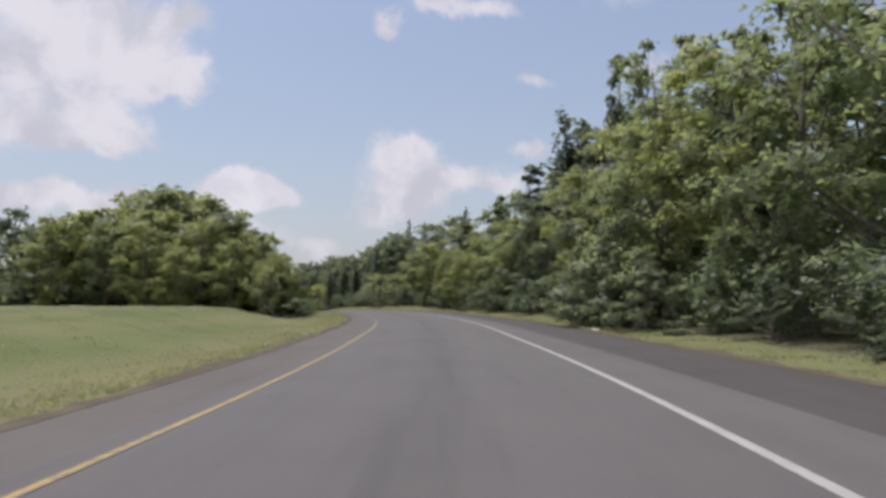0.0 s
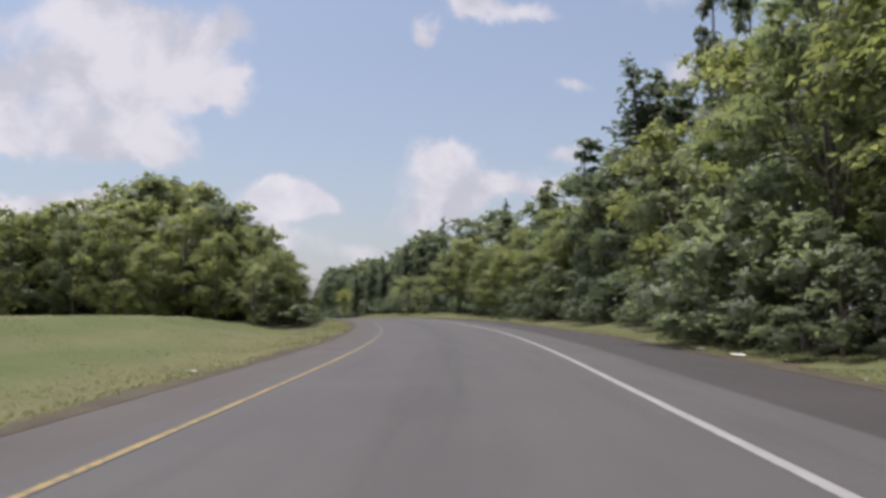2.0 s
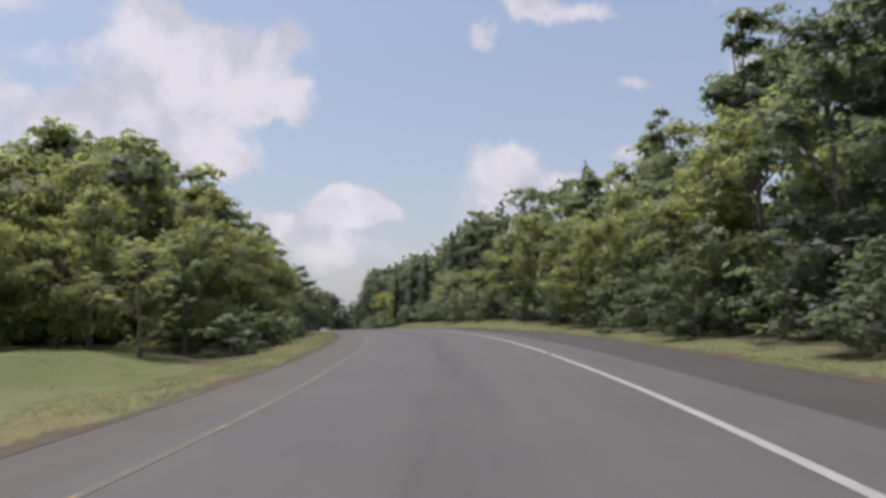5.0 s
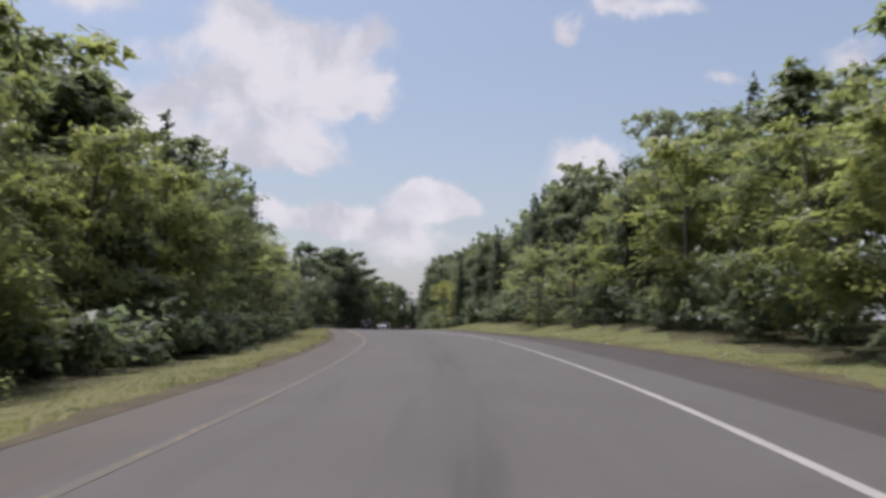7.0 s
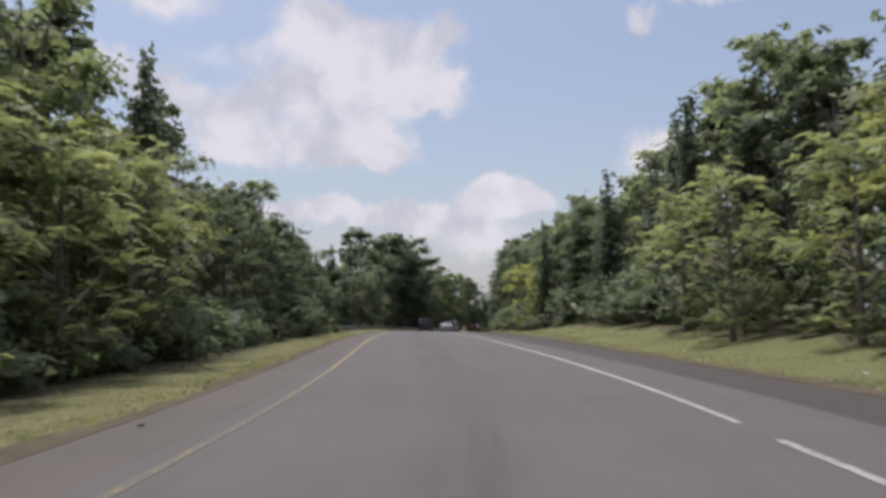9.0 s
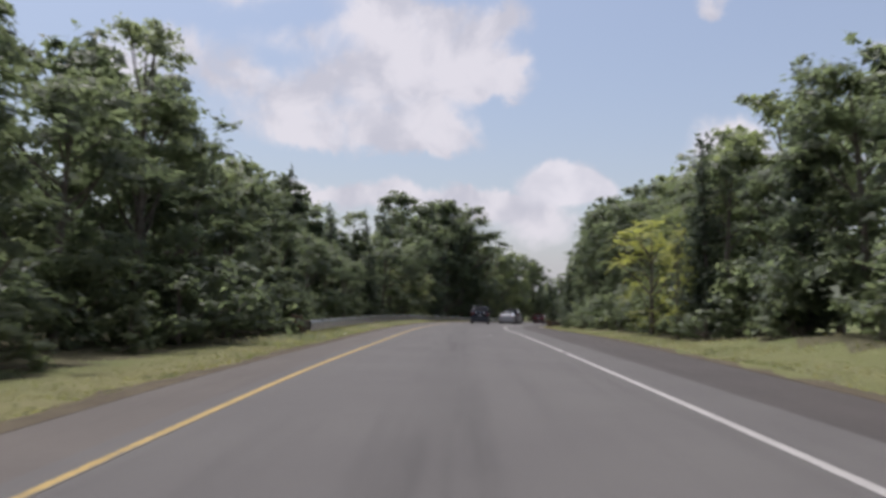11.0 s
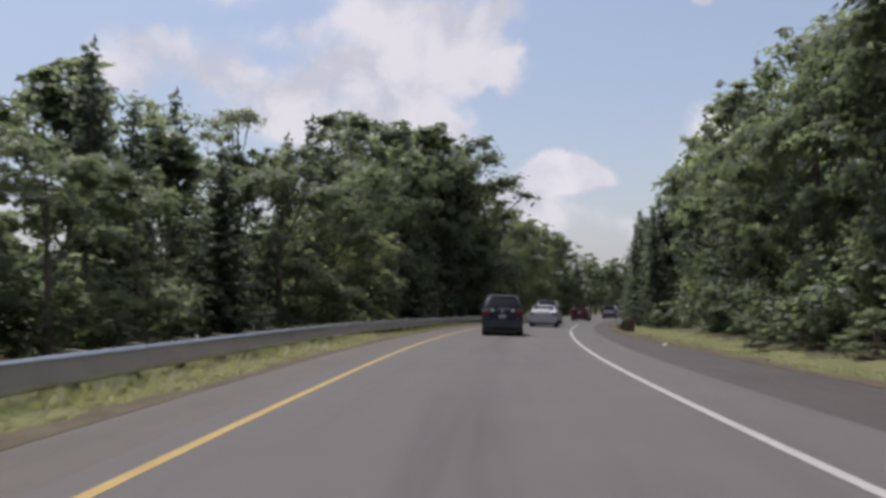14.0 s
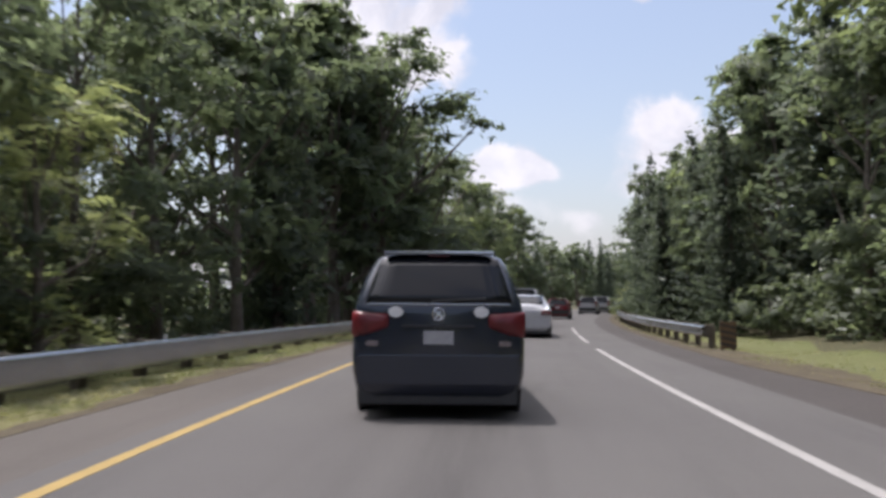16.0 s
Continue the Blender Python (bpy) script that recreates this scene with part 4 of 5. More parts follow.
for kind, s, u, h, w in RIGHT_START + RIGHT_HALFWAY + RIGHT_BEND + LEFT_HALFWAY + LEFT_RAIL + LEFT_LAWN + RIGHT_END + LEFT_END:
    plant(kind, s, u, h, w)

THICKET = [(-11.5, 9.0), (-15, 11.8), (-18.5, 12.9), (-22, 12.4), (-25.5, 11.0), (-29, 9.6), (-32.5, 9.3)]
for s, u, h in ((31.5, 8.3, 2.6), (34.0, 8.6, 3.6), (36.5, 8.2, 3.0), (39.5, 8.4, 3.4), (42.0, 8.3, 2.4)):
    plant("vine", s, u, h, 1.05)
for s, u, h in ((139.5, -7.6, 2.4), (142.5, -8.0, 2.8), (145.5, -8.2, 3.0), (148.5, -8.6, 2.6), (152.0, -8.8, 2.8), (156.0, -9.0, 2.6)):
    plant("shrub", s, u, h, 1.2, 2)
# undergrowth along the wood's end beside the lawn
for k in range(22):
    s, u = 84 + 9 * turn.random(), -9.5 - 2.0 * k * turn.uniform(0.85, 1.0)
    plant(turn.choice(["vine", "shrub", "vine", "shrub"]), s + 0.2 * (k - 4), u, turn.uniform(2.0, 4.4), turn.uniform(0.9, 1.3))
for s, u in ((252, 7.6), (257, 7.9), (262, 7.4), (268, 8.0), (274, 7.5), (281, 7.8), (288, 7.6), (296, 8.0), (304, 7.6), (312, 8.0), (320, 7.6)):
    plant(turn.choice(["shrub", "vine"]), s, u, turn.uniform(2.0, 3.6), 1.3)
for s, u, h in ((86, -13.0, 8.4), (85, -17.0, 9.6), (85.5, -21.0, 10.2), (87, -25.5, 9.4)):
    plant("locust", s, u, h, 1.1)
# the round, overgrown thicket at the lawn's end
for k, (u, h) in enumerate(THICKET):
    plant("locust_mid" if k % 3 else "oak_mid", 91.5 + 2.6 * (k % 2), u, h, 1.15)
for k in range(9):
    plant("locust_mid", 90 + turn.uniform(-1, 2) + k * 0.8, -12.0 - 3.6 * k, turn.uniform(5.5, 7.5), 1.1)
# slender dark crowns that stand clear of the locusts
plant("poplar", 53, 14.2, 18.1, 0.5, 0)
plant("poplar", 54, 16.8, 19.7, 0.55, 1)
for kind, s, u, h, w in (("cedar", 60.5, 13.2, 16.3, 1.15), ("maple_mid", 62, 15.0, 15.4, 0.8)):
    plant(kind, s, u, h, w)

# the woods far behind: too many to count
rng = np.random.default_rng(77)
far_c, far_r = [], []
for _ in range(900):
    side = rng.choice([-1, 1])
    s = rng.uniform(20 if side > 0 else 84, 415)
    u = side * rng.uniform(24, 46)
    if s > 320:
        u = side * rng.uniform(8, 40)
    x, y, _ = (float(v) for v in on_road(s, u))
    z = float(ground_z(x, y)[0])
    top = 10.5 if side > 0 else 9.5 if s < 190 or s > 275 else 3.0
    far_c.append((x, y, z + rng.uniform(0.8, top))), far_r.append(rng.uniform(1.6, 2.8))
for _ in range(260):
    s, u = rng.uniform(100, 118), rng.uniform(-95, -26)
    x, y, _ = (float(v) for v in on_road(s, u))
    far_c.append((x, y, float(ground_z(x, y)[0]) + rng.uniform(0.6, 9.0))), far_r.append(rng.uniform(1.5, 2.5))
for _ in range(700):
    side = rng.choice([-1, 1])
    s, u = rng.uniform(14 if side > 0 else 92, 250), side * rng.uniform(15, 23)
    x, y, _ = (float(v) for v in on_road(s, u))
    far_c.append((x, y, float(ground_z(x, y)[0]) + rng.uniform(0.4, 4.5))), far_r.append(rng.uniform(1.2, 2.0))
for _ in range(120):
    s, u = rng.uniform(8, 60), rng.uniform(24, 34)
    x, y, _ = (float(v) for v in on_road(s, u))
    far_c.append((x, y, float(ground_z(x, y)[0]) + rng.uniform(0.4, 8))), far_r.append(rng.uniform(1.6, 2.4))
for _ in range(120):
    s, u = rng.uniform(98, 106), rng.uniform(-70, -24)
    x, y, _ = (float(v) for v in on_road(s, u))
    far_c.append((x, y, float(ground_z(x, y)[0]) + rng.uniform(0.3, 4))), far_r.append(rng.uniform(1.2, 2.0))
for _ in range(420):
    x, y = rng.uniform(-150, 90), rng.uniform(415, 450)
    far_c.append((x, y, float(ground_z(x, y)[0]) + rng.uniform(0.6, 12.0))), far_r.append(rng.uniform(1.8, 2.8))
far = new("distant_woods", leaf_mesh("distant_woods", rng, far_c, far_r, 66000, 0.8, LEAF_DARK, flat=0.9, floor=-9.0, whole=False))
tagged(far, "dense dark green woods behind the roadside trees", "woods", kind="stuff")

# undergrowth in the shade below the crowns
def undergrowth(name, seed, amount, leaves, places, label):
    rng = np.random.default_rng(seed)
    s, u = places(rng, amount)
    x, y, _ = on_road(s, u)
    z = ground_z(x, y)
    top = 0.7 + 2.1 * np.clip((np.abs(u) - 6.5) / 4.0, 0, 1)
    c = np.c_[x, y, z + rng.uniform(0.15, 1.0, amount) * top]
    return tagged(new(name, leaf_mesh(name, rng, c, rng.uniform(0.45, 0.95, amount), leaves, 0.26, LEAF_DARK, flat=0.8, floor=-9.0, whole=False)), label, "undergrowth", kind="stuff")


def right_shade(rng, m):
    return rng.uniform(10, 255, m), 9.1 + np.abs(rng.normal(0, 1.6, m))


def left_shade(rng, m):
    s = rng.uniform(80, 255, m)
    return s, np.interp(s, (80, 125, 142), (-6.8, -7.0, -9.6)) - np.abs(rng.normal(0, 1.5, m))


undergrowth("right_undergrowth", 301, 1100, 64000, right_shade, "dark leafy undergrowth below the roadside trees")
def island_shade(rng, m):
    u = -9.5 - 45 * rng.random(m)
    return 87.5 - 0.12 * (u + 9.5) + np.abs(rng.normal(0, 2.2, m)), u


undergrowth("thicket_undergrowth", 303, 520, 34000, island_shade, "dark leafy undergrowth at the lawn's end")
undergrowth("left_undergrowth", 302, 900, 56000, left_shade, "dark leafy undergrowth below the roadside trees")

# rough grass and weeds along both edges of the asphalt
def grass_band(name, amount, seed, places, tall, mat=VERGE):
    rng = np.random.default_rng(seed)
    s, u = places(rng, amount)
    x, y, _ = on_road(s, u)
    z = ground_z(x, y)
    h = tall * rng.uniform(0.4, 1.3, amount) * (0.75 + 0.5 * np.sin(s * 0.37 + 2.0 * np.sin(u * 0.7)) ** 2)
    a = rng.uniform(0, 2 * np.pi, amount)
    wide = rng.uniform(0.012, 0.03, amount) + 0.05 * h
    tip = np.c_[x + np.cos(a + 1.3) * h * 1.1, y + np.sin(a + 1.3) * h * 1.1, z + h]
    left = np.c_[x - np.cos(a) * wide, y - np.sin(a) * wide, z - 0.02]
    right = np.c_[x + np.cos(a) * wide, y + np.sin(a) * wide, z - 0.02]
    verts = np.stack([left, right, tip], 1).reshape(-1, 3)
    return tagged(new(name, mesh_from(name, verts, np.arange(3 * amount).reshape(-1, 3), mat)), "rough roadside grass, green and straw coloured", "grass", kind="stuff")


def left_verge(rng, m):
    s = rng.uniform(4, 235, m)
    return s, -4.05 - np.abs(rng.normal(0, 1.3, m)) - 0.15 * rng.random(m)


def right_verge(rng, m):
    s = rng.uniform(8, 240, m)
    return s, shoulder_edge(s) + 0.12 + np.abs(rng.normal(0, 1.2, m))


def rail_weeds(rng, m):
    return rng.uniform(140, 192, m), rng.normal(-5.5, 0.35, m)


def low_weeds(rng, m):
    return rng.uniform(190, 240, m), rng.normal(-5.5, 0.4, m)


def lawn_tufts(rng, m):
    s = rng.uniform(6, 66, m)
    return s, -5.0 - 15.0 * rng.random(m) ** 1.5


grass_band("lawn_grass", 24000, 7, lawn_tufts, 0.025)
grass_band("verge_grass", 50000, 3, left_verge, 0.034)
grass_band("verge_grass", 50000, 4, right_verge, 0.04)
grass_band("rail_weeds", 9000, 5, rail_weeds, 0.15)
grass_band("rail_weeds", 7000, 6, low_weeds, 0.05)


# ---- guardrails ----
def beam_mesh(length, prof):
    """A rolled beam that runs along y and shows its face to +x."""
    prof = np.array(prof)
    back = prof - (0.006, 0)
    ring = np.r_[prof, back[::-1]]
    ys = (-length / 2, length / 2)
    verts = np.concatenate([np.c_[ring[:, 0], np.full(len(ring), y), ring[:, 1]] for y in ys])
    m = len(ring)
    faces = [(k, (k + 1) % m, m + (k + 1) % m, m + k) for k in range(m)]
    return mesh_from("beam", verts, faces, STEEL, smooth=False)


W_FACE = [(-0.030, 0.150), (-0.022, 0.159), (0.0, 0.161), (0.030, 0.148), (0.070, 0.118), (0.080, 0.098), (0.081, 0.080), (0.074, 0.058), (0.022, 0.020), (0.016, 0.0)]
W_BEAM = beam_mesh(3.86, W_FACE + [(x, -z) for x, z in reversed(W_FACE[:-1])])
DEEP_BEAM = beam_mesh(3.86, [(-0.046, 0.150), (-0.036, 0.161), (-0.005, 0.163), (0.030, 0.150), (0.051, 0.127), (0.057, 0.108), (0.058, 0.070), (0.059, 0.0), (0.060, -0.100), (0.061, -0.190),
                             (0.059, -0.228), (0.048, -0.250), (-0.020, -0.260)])
POST = box_mesh("post", 0.15, 0.20, 1.15, WOOD, 0.012)
BLOCK = box_mesh("block", 0.15, 0.20, 0.34, WOOD, 0.01)
BOLT = lathe_mesh("bolt", [(0.0, 0.012), (0.018, 0.010), (0.022, 0.0)], STEEL, 10)


def rail_place(s, u):
    x, y, z = (float(v) for v in on_road(s, u))
    return x, y, z + (float(np.interp(s, (145, 186, 200, 212, 262), (0.0, -0.01, -0.06, -0.12, -0.16))) if u < 0 else 0.0)


def guardrail(s0, s1, u, side, label, height, beam_shape):
    """Beams on wooden posts; side is +1 where the road lies to the rail's right."""
    x, y, z = rail_place(s0, u)
    rail = thing("guardrail", pose(0, 0, 0), label, "guardrail")
    s = s0 + 1.905
    while s < s1:
        x, y, z = rail_place(s, u)
        xa, ya, za = rail_place(s - 1.905, u)
        xb, yb, zb = rail_place(s + 1.905, u)
        tilt = math.degrees(math.atan2(zb - za, 3.81))
        turn_z = bearing(s) + (0 if side > 0 else 180)
        beam = part("beam", beam_shape, rail, m=pose((xa + xb) / 2, (ya + yb) / 2, (za + zb) / 2 + height - 0.156, tilt * side, 0, turn_z))
        s += 3.81
    s = s0 + 0.2
    while s < s1:
        x, y, z = rail_place(s, u - side * 0.235)
        post = part("post", POST, rail, m=pose(x, y, z + height - 0.55, 0, 0, bearing(s)))
        x, y, z = rail_place(s, u - side * 0.083)
        part("block", BLOCK, rail, m=pose(x, y, z + height - 0.156, 0, 0, bearing(s)))
        x, y, z = rail_place(s, u + side * 0.006)
        part("bolt", BOLT, rail, m=pose(x, y, z + height - 0.156, 0, 0, bearing(s) + (0 if side > 0 else 180)))
        s += 1.905
    return rail


guardrail(147.0, 262.0, -5.45, 1, "galvanised steel guardrail on wooden posts beside the road", 0.565, DEEP_BEAM)
guardrail(210.4, 300.0, 5.6, -1, "galvanised steel guardrail on wooden posts along the bend", 0.62, W_BEAM)


def marker_board(s, u):
    """A striped end marker on its posts."""
    x, y, z = (float(v) for v in on_road(s, u))
    z = float(ground_z(x, y)[0])
    ob = thing("marker_board", pose(x, y, z, 0, 0, bearing(s)), "dimmed yellow and black striped marker board at the guardrail's end", "road sign")
    part("board", box_mesh("board", 0.42, 0.04, 0.70, SIGN_YELLOW, 0.008), ob, m=pose(0, -0.06, 0.42))
    for k in range(4):
        z0 = 0.17 + 0.165 * k
        quad = [(-0.2, -0.0845, z0), (-0.2, -0.0845, z0 + 0.08), (0.2, -0.0845, z0 - 0.02), (0.2, -0.0845, z0 - 0.10)]
        part("stripe", mesh_from("stripe", [(a, b, min(0.76, max(0.08, c))) for a, b, c in quad], [(0, 3, 2, 1)], SIGN_BLACK), ob)
    for px in (-0.14, 0.14):
        part("post", box_mesh("post", 0.08, 0.09, 0.95, WOOD, 0.01), ob, m=pose(px, 0.02, 0.32))
    return ob


marker_board(209.5, 6.0)
marker_board(146.2, -5.75)


# ---- vehicles ----
def wheel(parent, x, y, r, wide, out):
    tyre = lathe_mesh("tyre", [(r * 0.66, -wide / 2), (r * 0.93, -wide / 2), (r, -wide / 2 + 0.03), (r, wide / 2 - 0.03), (r * 0.93, wide / 2), (r * 0.66, wide / 2)], RUBBER, 30)
    hub = new("wheel")
    hub.parent = parent
    hub.matrix_basis = pose(x, y, r)
    part("tyre", tyre, hub)
    rim = lathe_mesh("rim", [(r * 0.67, 0.02), (r * 0.64, wide * 0.42), (r * 0.55, wide * 0.3), (r * 0.18, wide * 0.36), (0.0, wide * 0.38)], ALLOY, 30)
    part("rim", rim, hub, m=pose(0, 0, 0, 0, 0, 0 if out > 0 else 180))
    return hub


def shell_mesh(name, rows, mat, cap_front=True, cap_back=True):
    """A closed skin over rings of half sections, mirrored; every ring runs from the sill to the roof's middle."""
    m = len(rows[0])
    verts, faces = [], []
    for ring in rows:
        for x, y, z in ring:
            verts.append((x, y, z))
        for x, y, z in reversed(ring):
            verts.append((-x, y, z))
    w = 2 * m
    for k in range(len(rows) - 1):
        for j in range(w):
            i = (j + 1) % w
            faces.append((k * w + j, (k + 1) * w + j, (k + 1) * w + i, k * w + i))
    for base, flip in ((0, False), ((len(rows) - 1) * w, True)):
        for j in range(m - 1):
            f = (base + j, base + j + 1, base + w - 2 - j, base + w - 1 - j)
            faces.append(f[::-1] if flip else f)
    bm = bmesh.new()
    made = [bm.verts.new(v) for v in verts]
    for f in faces:
        if len(set(f)) == len(f):
            try:
                bm.faces.new([made[i] for i in f])
            except ValueError:
                pass
    bmesh.ops.remove_doubles(bm, verts=bm.verts, dist=0.0005)
    bmesh.ops.recalc_face_normals(bm, faces=bm.faces)
    me = bpy.data.meshes.new(name)
    bm.to_mesh(me)
    bm.free()
    me.materials.append(mat)
    me.polygons.foreach_set("use_smooth", [True] * len(me.polygons))
    me.update()
    return me


def corner_lamp(sx, half, belt):
    """A tail lamp that runs from the tailgate round the body's corner and tapers inwards."""
    rows = []
    for f in np.linspace(0, 1, 9):
        x = half * (0.58 + 0.40 * min(1.0, f * 1.35))
        y = -0.006 + 0.42 * max(0.0, f - 0.5) ** 1.5
        top, low = belt - 0.055 - 0.035 * (1 - f), belt - 0.33 + 0.11 * (1 - f) ** 2
        for z, lift in ((low, 0.0), (low + 0.03, 0.022), ((top + low) / 2, 0.03), (top - 0.03, 0.022), (top, 0.0)):
            rows.append((sx * (x + lift * 0.5 * f), y - lift * (1 - 0.6 * f), z))
    front = np.array(rows)
    back = front * (0.94, 1, 1) + (0, 0.10, 0)
    faces = [tuple(q) for q in grid_faces(9, 5)]
    rim = [5 * k for k in range(9)] + [41, 42, 43, 44] + [5 * k + 4 for k in range(7, -1, -1)] + [3, 2, 1]
    faces += [(rim[k], rim[(k + 1) % len(rim)], rim[(k + 1) % len(rim)] + 45, rim[k] + 45) for k in range(len(rim))]
    if sx > 0:
        faces = [q[::-1] for q in faces]
    return mesh_from("tail_lamp", np.r_[front, back], faces, RED_LAMP, smooth=True)


def vehicle(name, label, s, u, paint, length, half, roof, belt, hood, tail, kind, turn_by=0.0):
    """A road vehicle seen from behind: its rear lies at y = 0 and it points along +y.
    tail: how far the rear window leans; kind: 'van', 'suv' or 'sedan'."""
    x, y, z = (float(v) for v in on_road(s, u))
    slope = math.degrees(math.atan2(float(on_road(s + 4, u)[2]) - z, 4.0))
    car = thing(name, pose(x, y, z + 0.004, slope, math.degrees(-math.atan(float(np.interp(s, stations, bank)))), bearing(s + length / 2) + turn_by), label, "car", "cars in the queue")
    low = 0.24

    def ring(y0, w, zb, zt, wt, lean=0.0, floor=low):
        """Half a section: sill, side, belt, roof edge, roof."""
        pts = [(0.0, floor), (w * 0.80, floor), (w * 0.95, floor + 0.05), (w * 0.995, floor + 0.22), (w, 0.62), (w * 0.995, 0.80), (w * 0.985, zb - 0.10), (w * 0.965, zb),
               (wt + (w * 0.965 - wt) * 0.45, zb + (zt - zb) * 0.52), (wt, zt - 0.13), (wt - 0.05, zt - 0.055), (wt - 0.15, zt - 0.015), (wt * 0.45, zt), (0.0, zt + 0.008)]
        out = []
        for px, pz in pts:
            f = max(0.0, (pz - zb) / max(0.05, zt - zb))
            out.append((px, y0 + lean * f, pz))
        return out

    wt = half * 0.79 if kind == "van" else half * 0.76
    L = length
    rows = []
    if kind in ("van", "suv"):
        rows += [ring(0.0, half * 0.90, belt, roof - 0.05, wt - 0.07, tail), ring(0.05, half * 0.965, belt, roof - 0.02, wt - 0.03, tail), ring(0.16, half * 0.995, belt, roof, wt, tail), ring(0.9, half, belt, roof + 0.01, wt, tail * 0.4)]
    else:
        trunk_z = belt + 0.06
        rows += [ring(0.0, half * 0.88, belt - 0.04, trunk_z, half * 0.72, 0.05), ring(0.06, half * 0.96, belt, trunk_z + 0.03, half * 0.75), ring(0.45, half, belt, trunk_z + 0.05, half * 0.74), ring(0.62, half, belt, trunk_z + 0.09, half * 0.72),
                 ring(1.25, half, belt, roof - 0.03, wt), ring(1.7, half, belt, roof, wt)]
    nose = hood
    rows += [ring(L * 0.50, half, belt, roof, wt), ring(L * 0.62, half, belt, roof - 0.05, wt), ring(L * 0.76, half, belt - 0.02, nose + 0.12, half * 0.76), ring(L * 0.80, half, belt - 0.06, nose + 0.03, half * 0.77),
             ring(L * 0.93, half * 0.98, belt - 0.16, nose - 0.10, half * 0.74), ring(L * 0.985, half * 0.9, belt - 0.24, nose - 0.22, half * 0.66), ring(L, half * 0.78, belt - 0.30, nose - 0.30, half * 0.55)]
    body = part("body", shell_mesh("body", rows, paint), car)

    def pane(corners, pname="window", plabel="", off=(0, 0, 0), mat=GLASS, rnd=0.0):
        """A pane over a patch of the body, cut in a grid and lifted off it."""
        c = np.array(corners, float)
        q = np.linspace(0, 1, 7)
        pts = [(1 - b) * ((1 - a) * c[0] + a * c[1]) + b * ((1 - a) * c[3] + a * c[2]) for b in q for a in q]
        nrm = np.cross(c[1] - c[0], c[3] - c[0])
        nrm /= np.linalg.norm(nrm)
        mid = c.mean(0)
        outv = np.array([mid[0], mid[1] - L / 2, 0.35])
        if nrm @ outv < 0:
            nrm = -nrm
        front = np.array(pts) + nrm * 0.012 + off
        bulge = np.array([4 * a * (1 - a) * 4 * b * (1 - b) for b in q for a in q])
        front += nrm * (0.012 * bulge)[:, None]
        back = np.array(pts) - nrm * 0.02 + off
        faces = [tuple(f) for f in grid_faces(7, 7)]
        rim = [k for k in range(7)] + [7 * k + 6 for k in range(1, 7)] + [48 - k for k in range(1, 7)] + [7 * k for k in range(5, 0, -1)]
        faces += [(rim[k], rim[(k + 1) % len(rim)], rim[(k + 1) % len(rim)] + 49, rim[k] + 49) for k in range(len(rim))]
        bm = bmesh.new()
        made = [bm.verts.new(v) for v in np.r_[front, back]]
        for f in faces:
            bm.faces.new([made[i] for i in f])
        loose = [v for v in bm.verts if not v.link_faces]
        bmesh.ops.delete(bm, geom=loose, context="VERTS")
        bmesh.ops.recalc_face_normals(bm, faces=bm.faces)
        me = bpy.data.meshes.new(pname)
        bm.to_mesh(me)
        bm.free()
        me.materials.append(mat)
        me.polygons.foreach_set("use_smooth", [True] * len(me.polygons))
        return part(pname, me, body if pname == "window" else car, plabel)

    if kind in ("van", "suv"):
        zt, zb = roof - 0.085, belt + 0.03
        pane([(-half * 0.84, 0.02, zb), (half * 0.84, 0.02, zb), (wt - 0.09, tail * 0.8, zt), (-wt + 0.09, tail * 0.8, zt)], "window", "dark tinted rear window", (0, -0.012, 0))
        side = [(0.35, L * 0.26), (L * 0.28, L * 0.44), (L * 0.46, L * 0.60)]
        if kind == "suv":
            part("spoiler", box_mesh("spoiler", 2 * wt - 0.20, 0.22, 0.05, paint, 0.02), car, "roof spoiler over the rear window", pose(0, tail * 0.95, roof - 0.022, -4))
    else:
        pane([(-half * 0.70, 0.67, belt + 0.178), (half * 0.70, 0.67, belt + 0.178), (wt - 0.1, 1.20, roof - 0.05), (-wt + 0.1, 1.20, roof - 0.05)], "window", "sloping rear window")
        side = [(1.3, L * 0.44), (L * 0.455, L * 0.60)]
    for a, b in side:
        for sx in (-1, 1):
            low_x, high_x = half * 0.962, wt + 0.004
            pane([(sx * low_x, a, belt + 0.03), (sx * low_x, b, belt + 0.03), (sx * high_x, b - 0.05, roof - 0.15), (sx * high_x, a + 0.08, roof - 0.15)], "window", "")
    pane([(-half * 0.74, L * 0.765, nose + 0.13), (half * 0.74, L * 0.765, nose + 0.13), (wt - 0.08, L * 0.63, roof - 0.08), (-wt + 0.08, L * 0.63, roof - 0.08)], "window", "windscreen")
    # bumper, plate, lamps
    part("bumper", box_mesh("bumper", half * 1.84, 0.20, 0.30, paint if kind != "suv" else TRIM, 0.012), car, m=pose(0, 0.097, 0.50))
    part("valance", box_mesh("valance", half * 1.80, 0.16, 0.24, TRIM, 0.02), car, "black lower bumper", pose(0, 0.085, 0.27))
    plate_z = 0.82 if kind != "sedan" else 0.62
    part("number_plate", box_mesh("number_plate", 0.305, 0.014, 0.135, PLATE, 0.004), car, "pale number plate", pose(0, -0.020 if kind != "sedan" else -0.05, plate_z))
    lamp_z, lamp_h, lamp_w = {"van": (belt - 0.18, 0.27, 0.36), "suv": (belt - 0.05, 0.5, 0.18), "sedan": (belt - 0.13, 0.15, 0.34)}[kind]
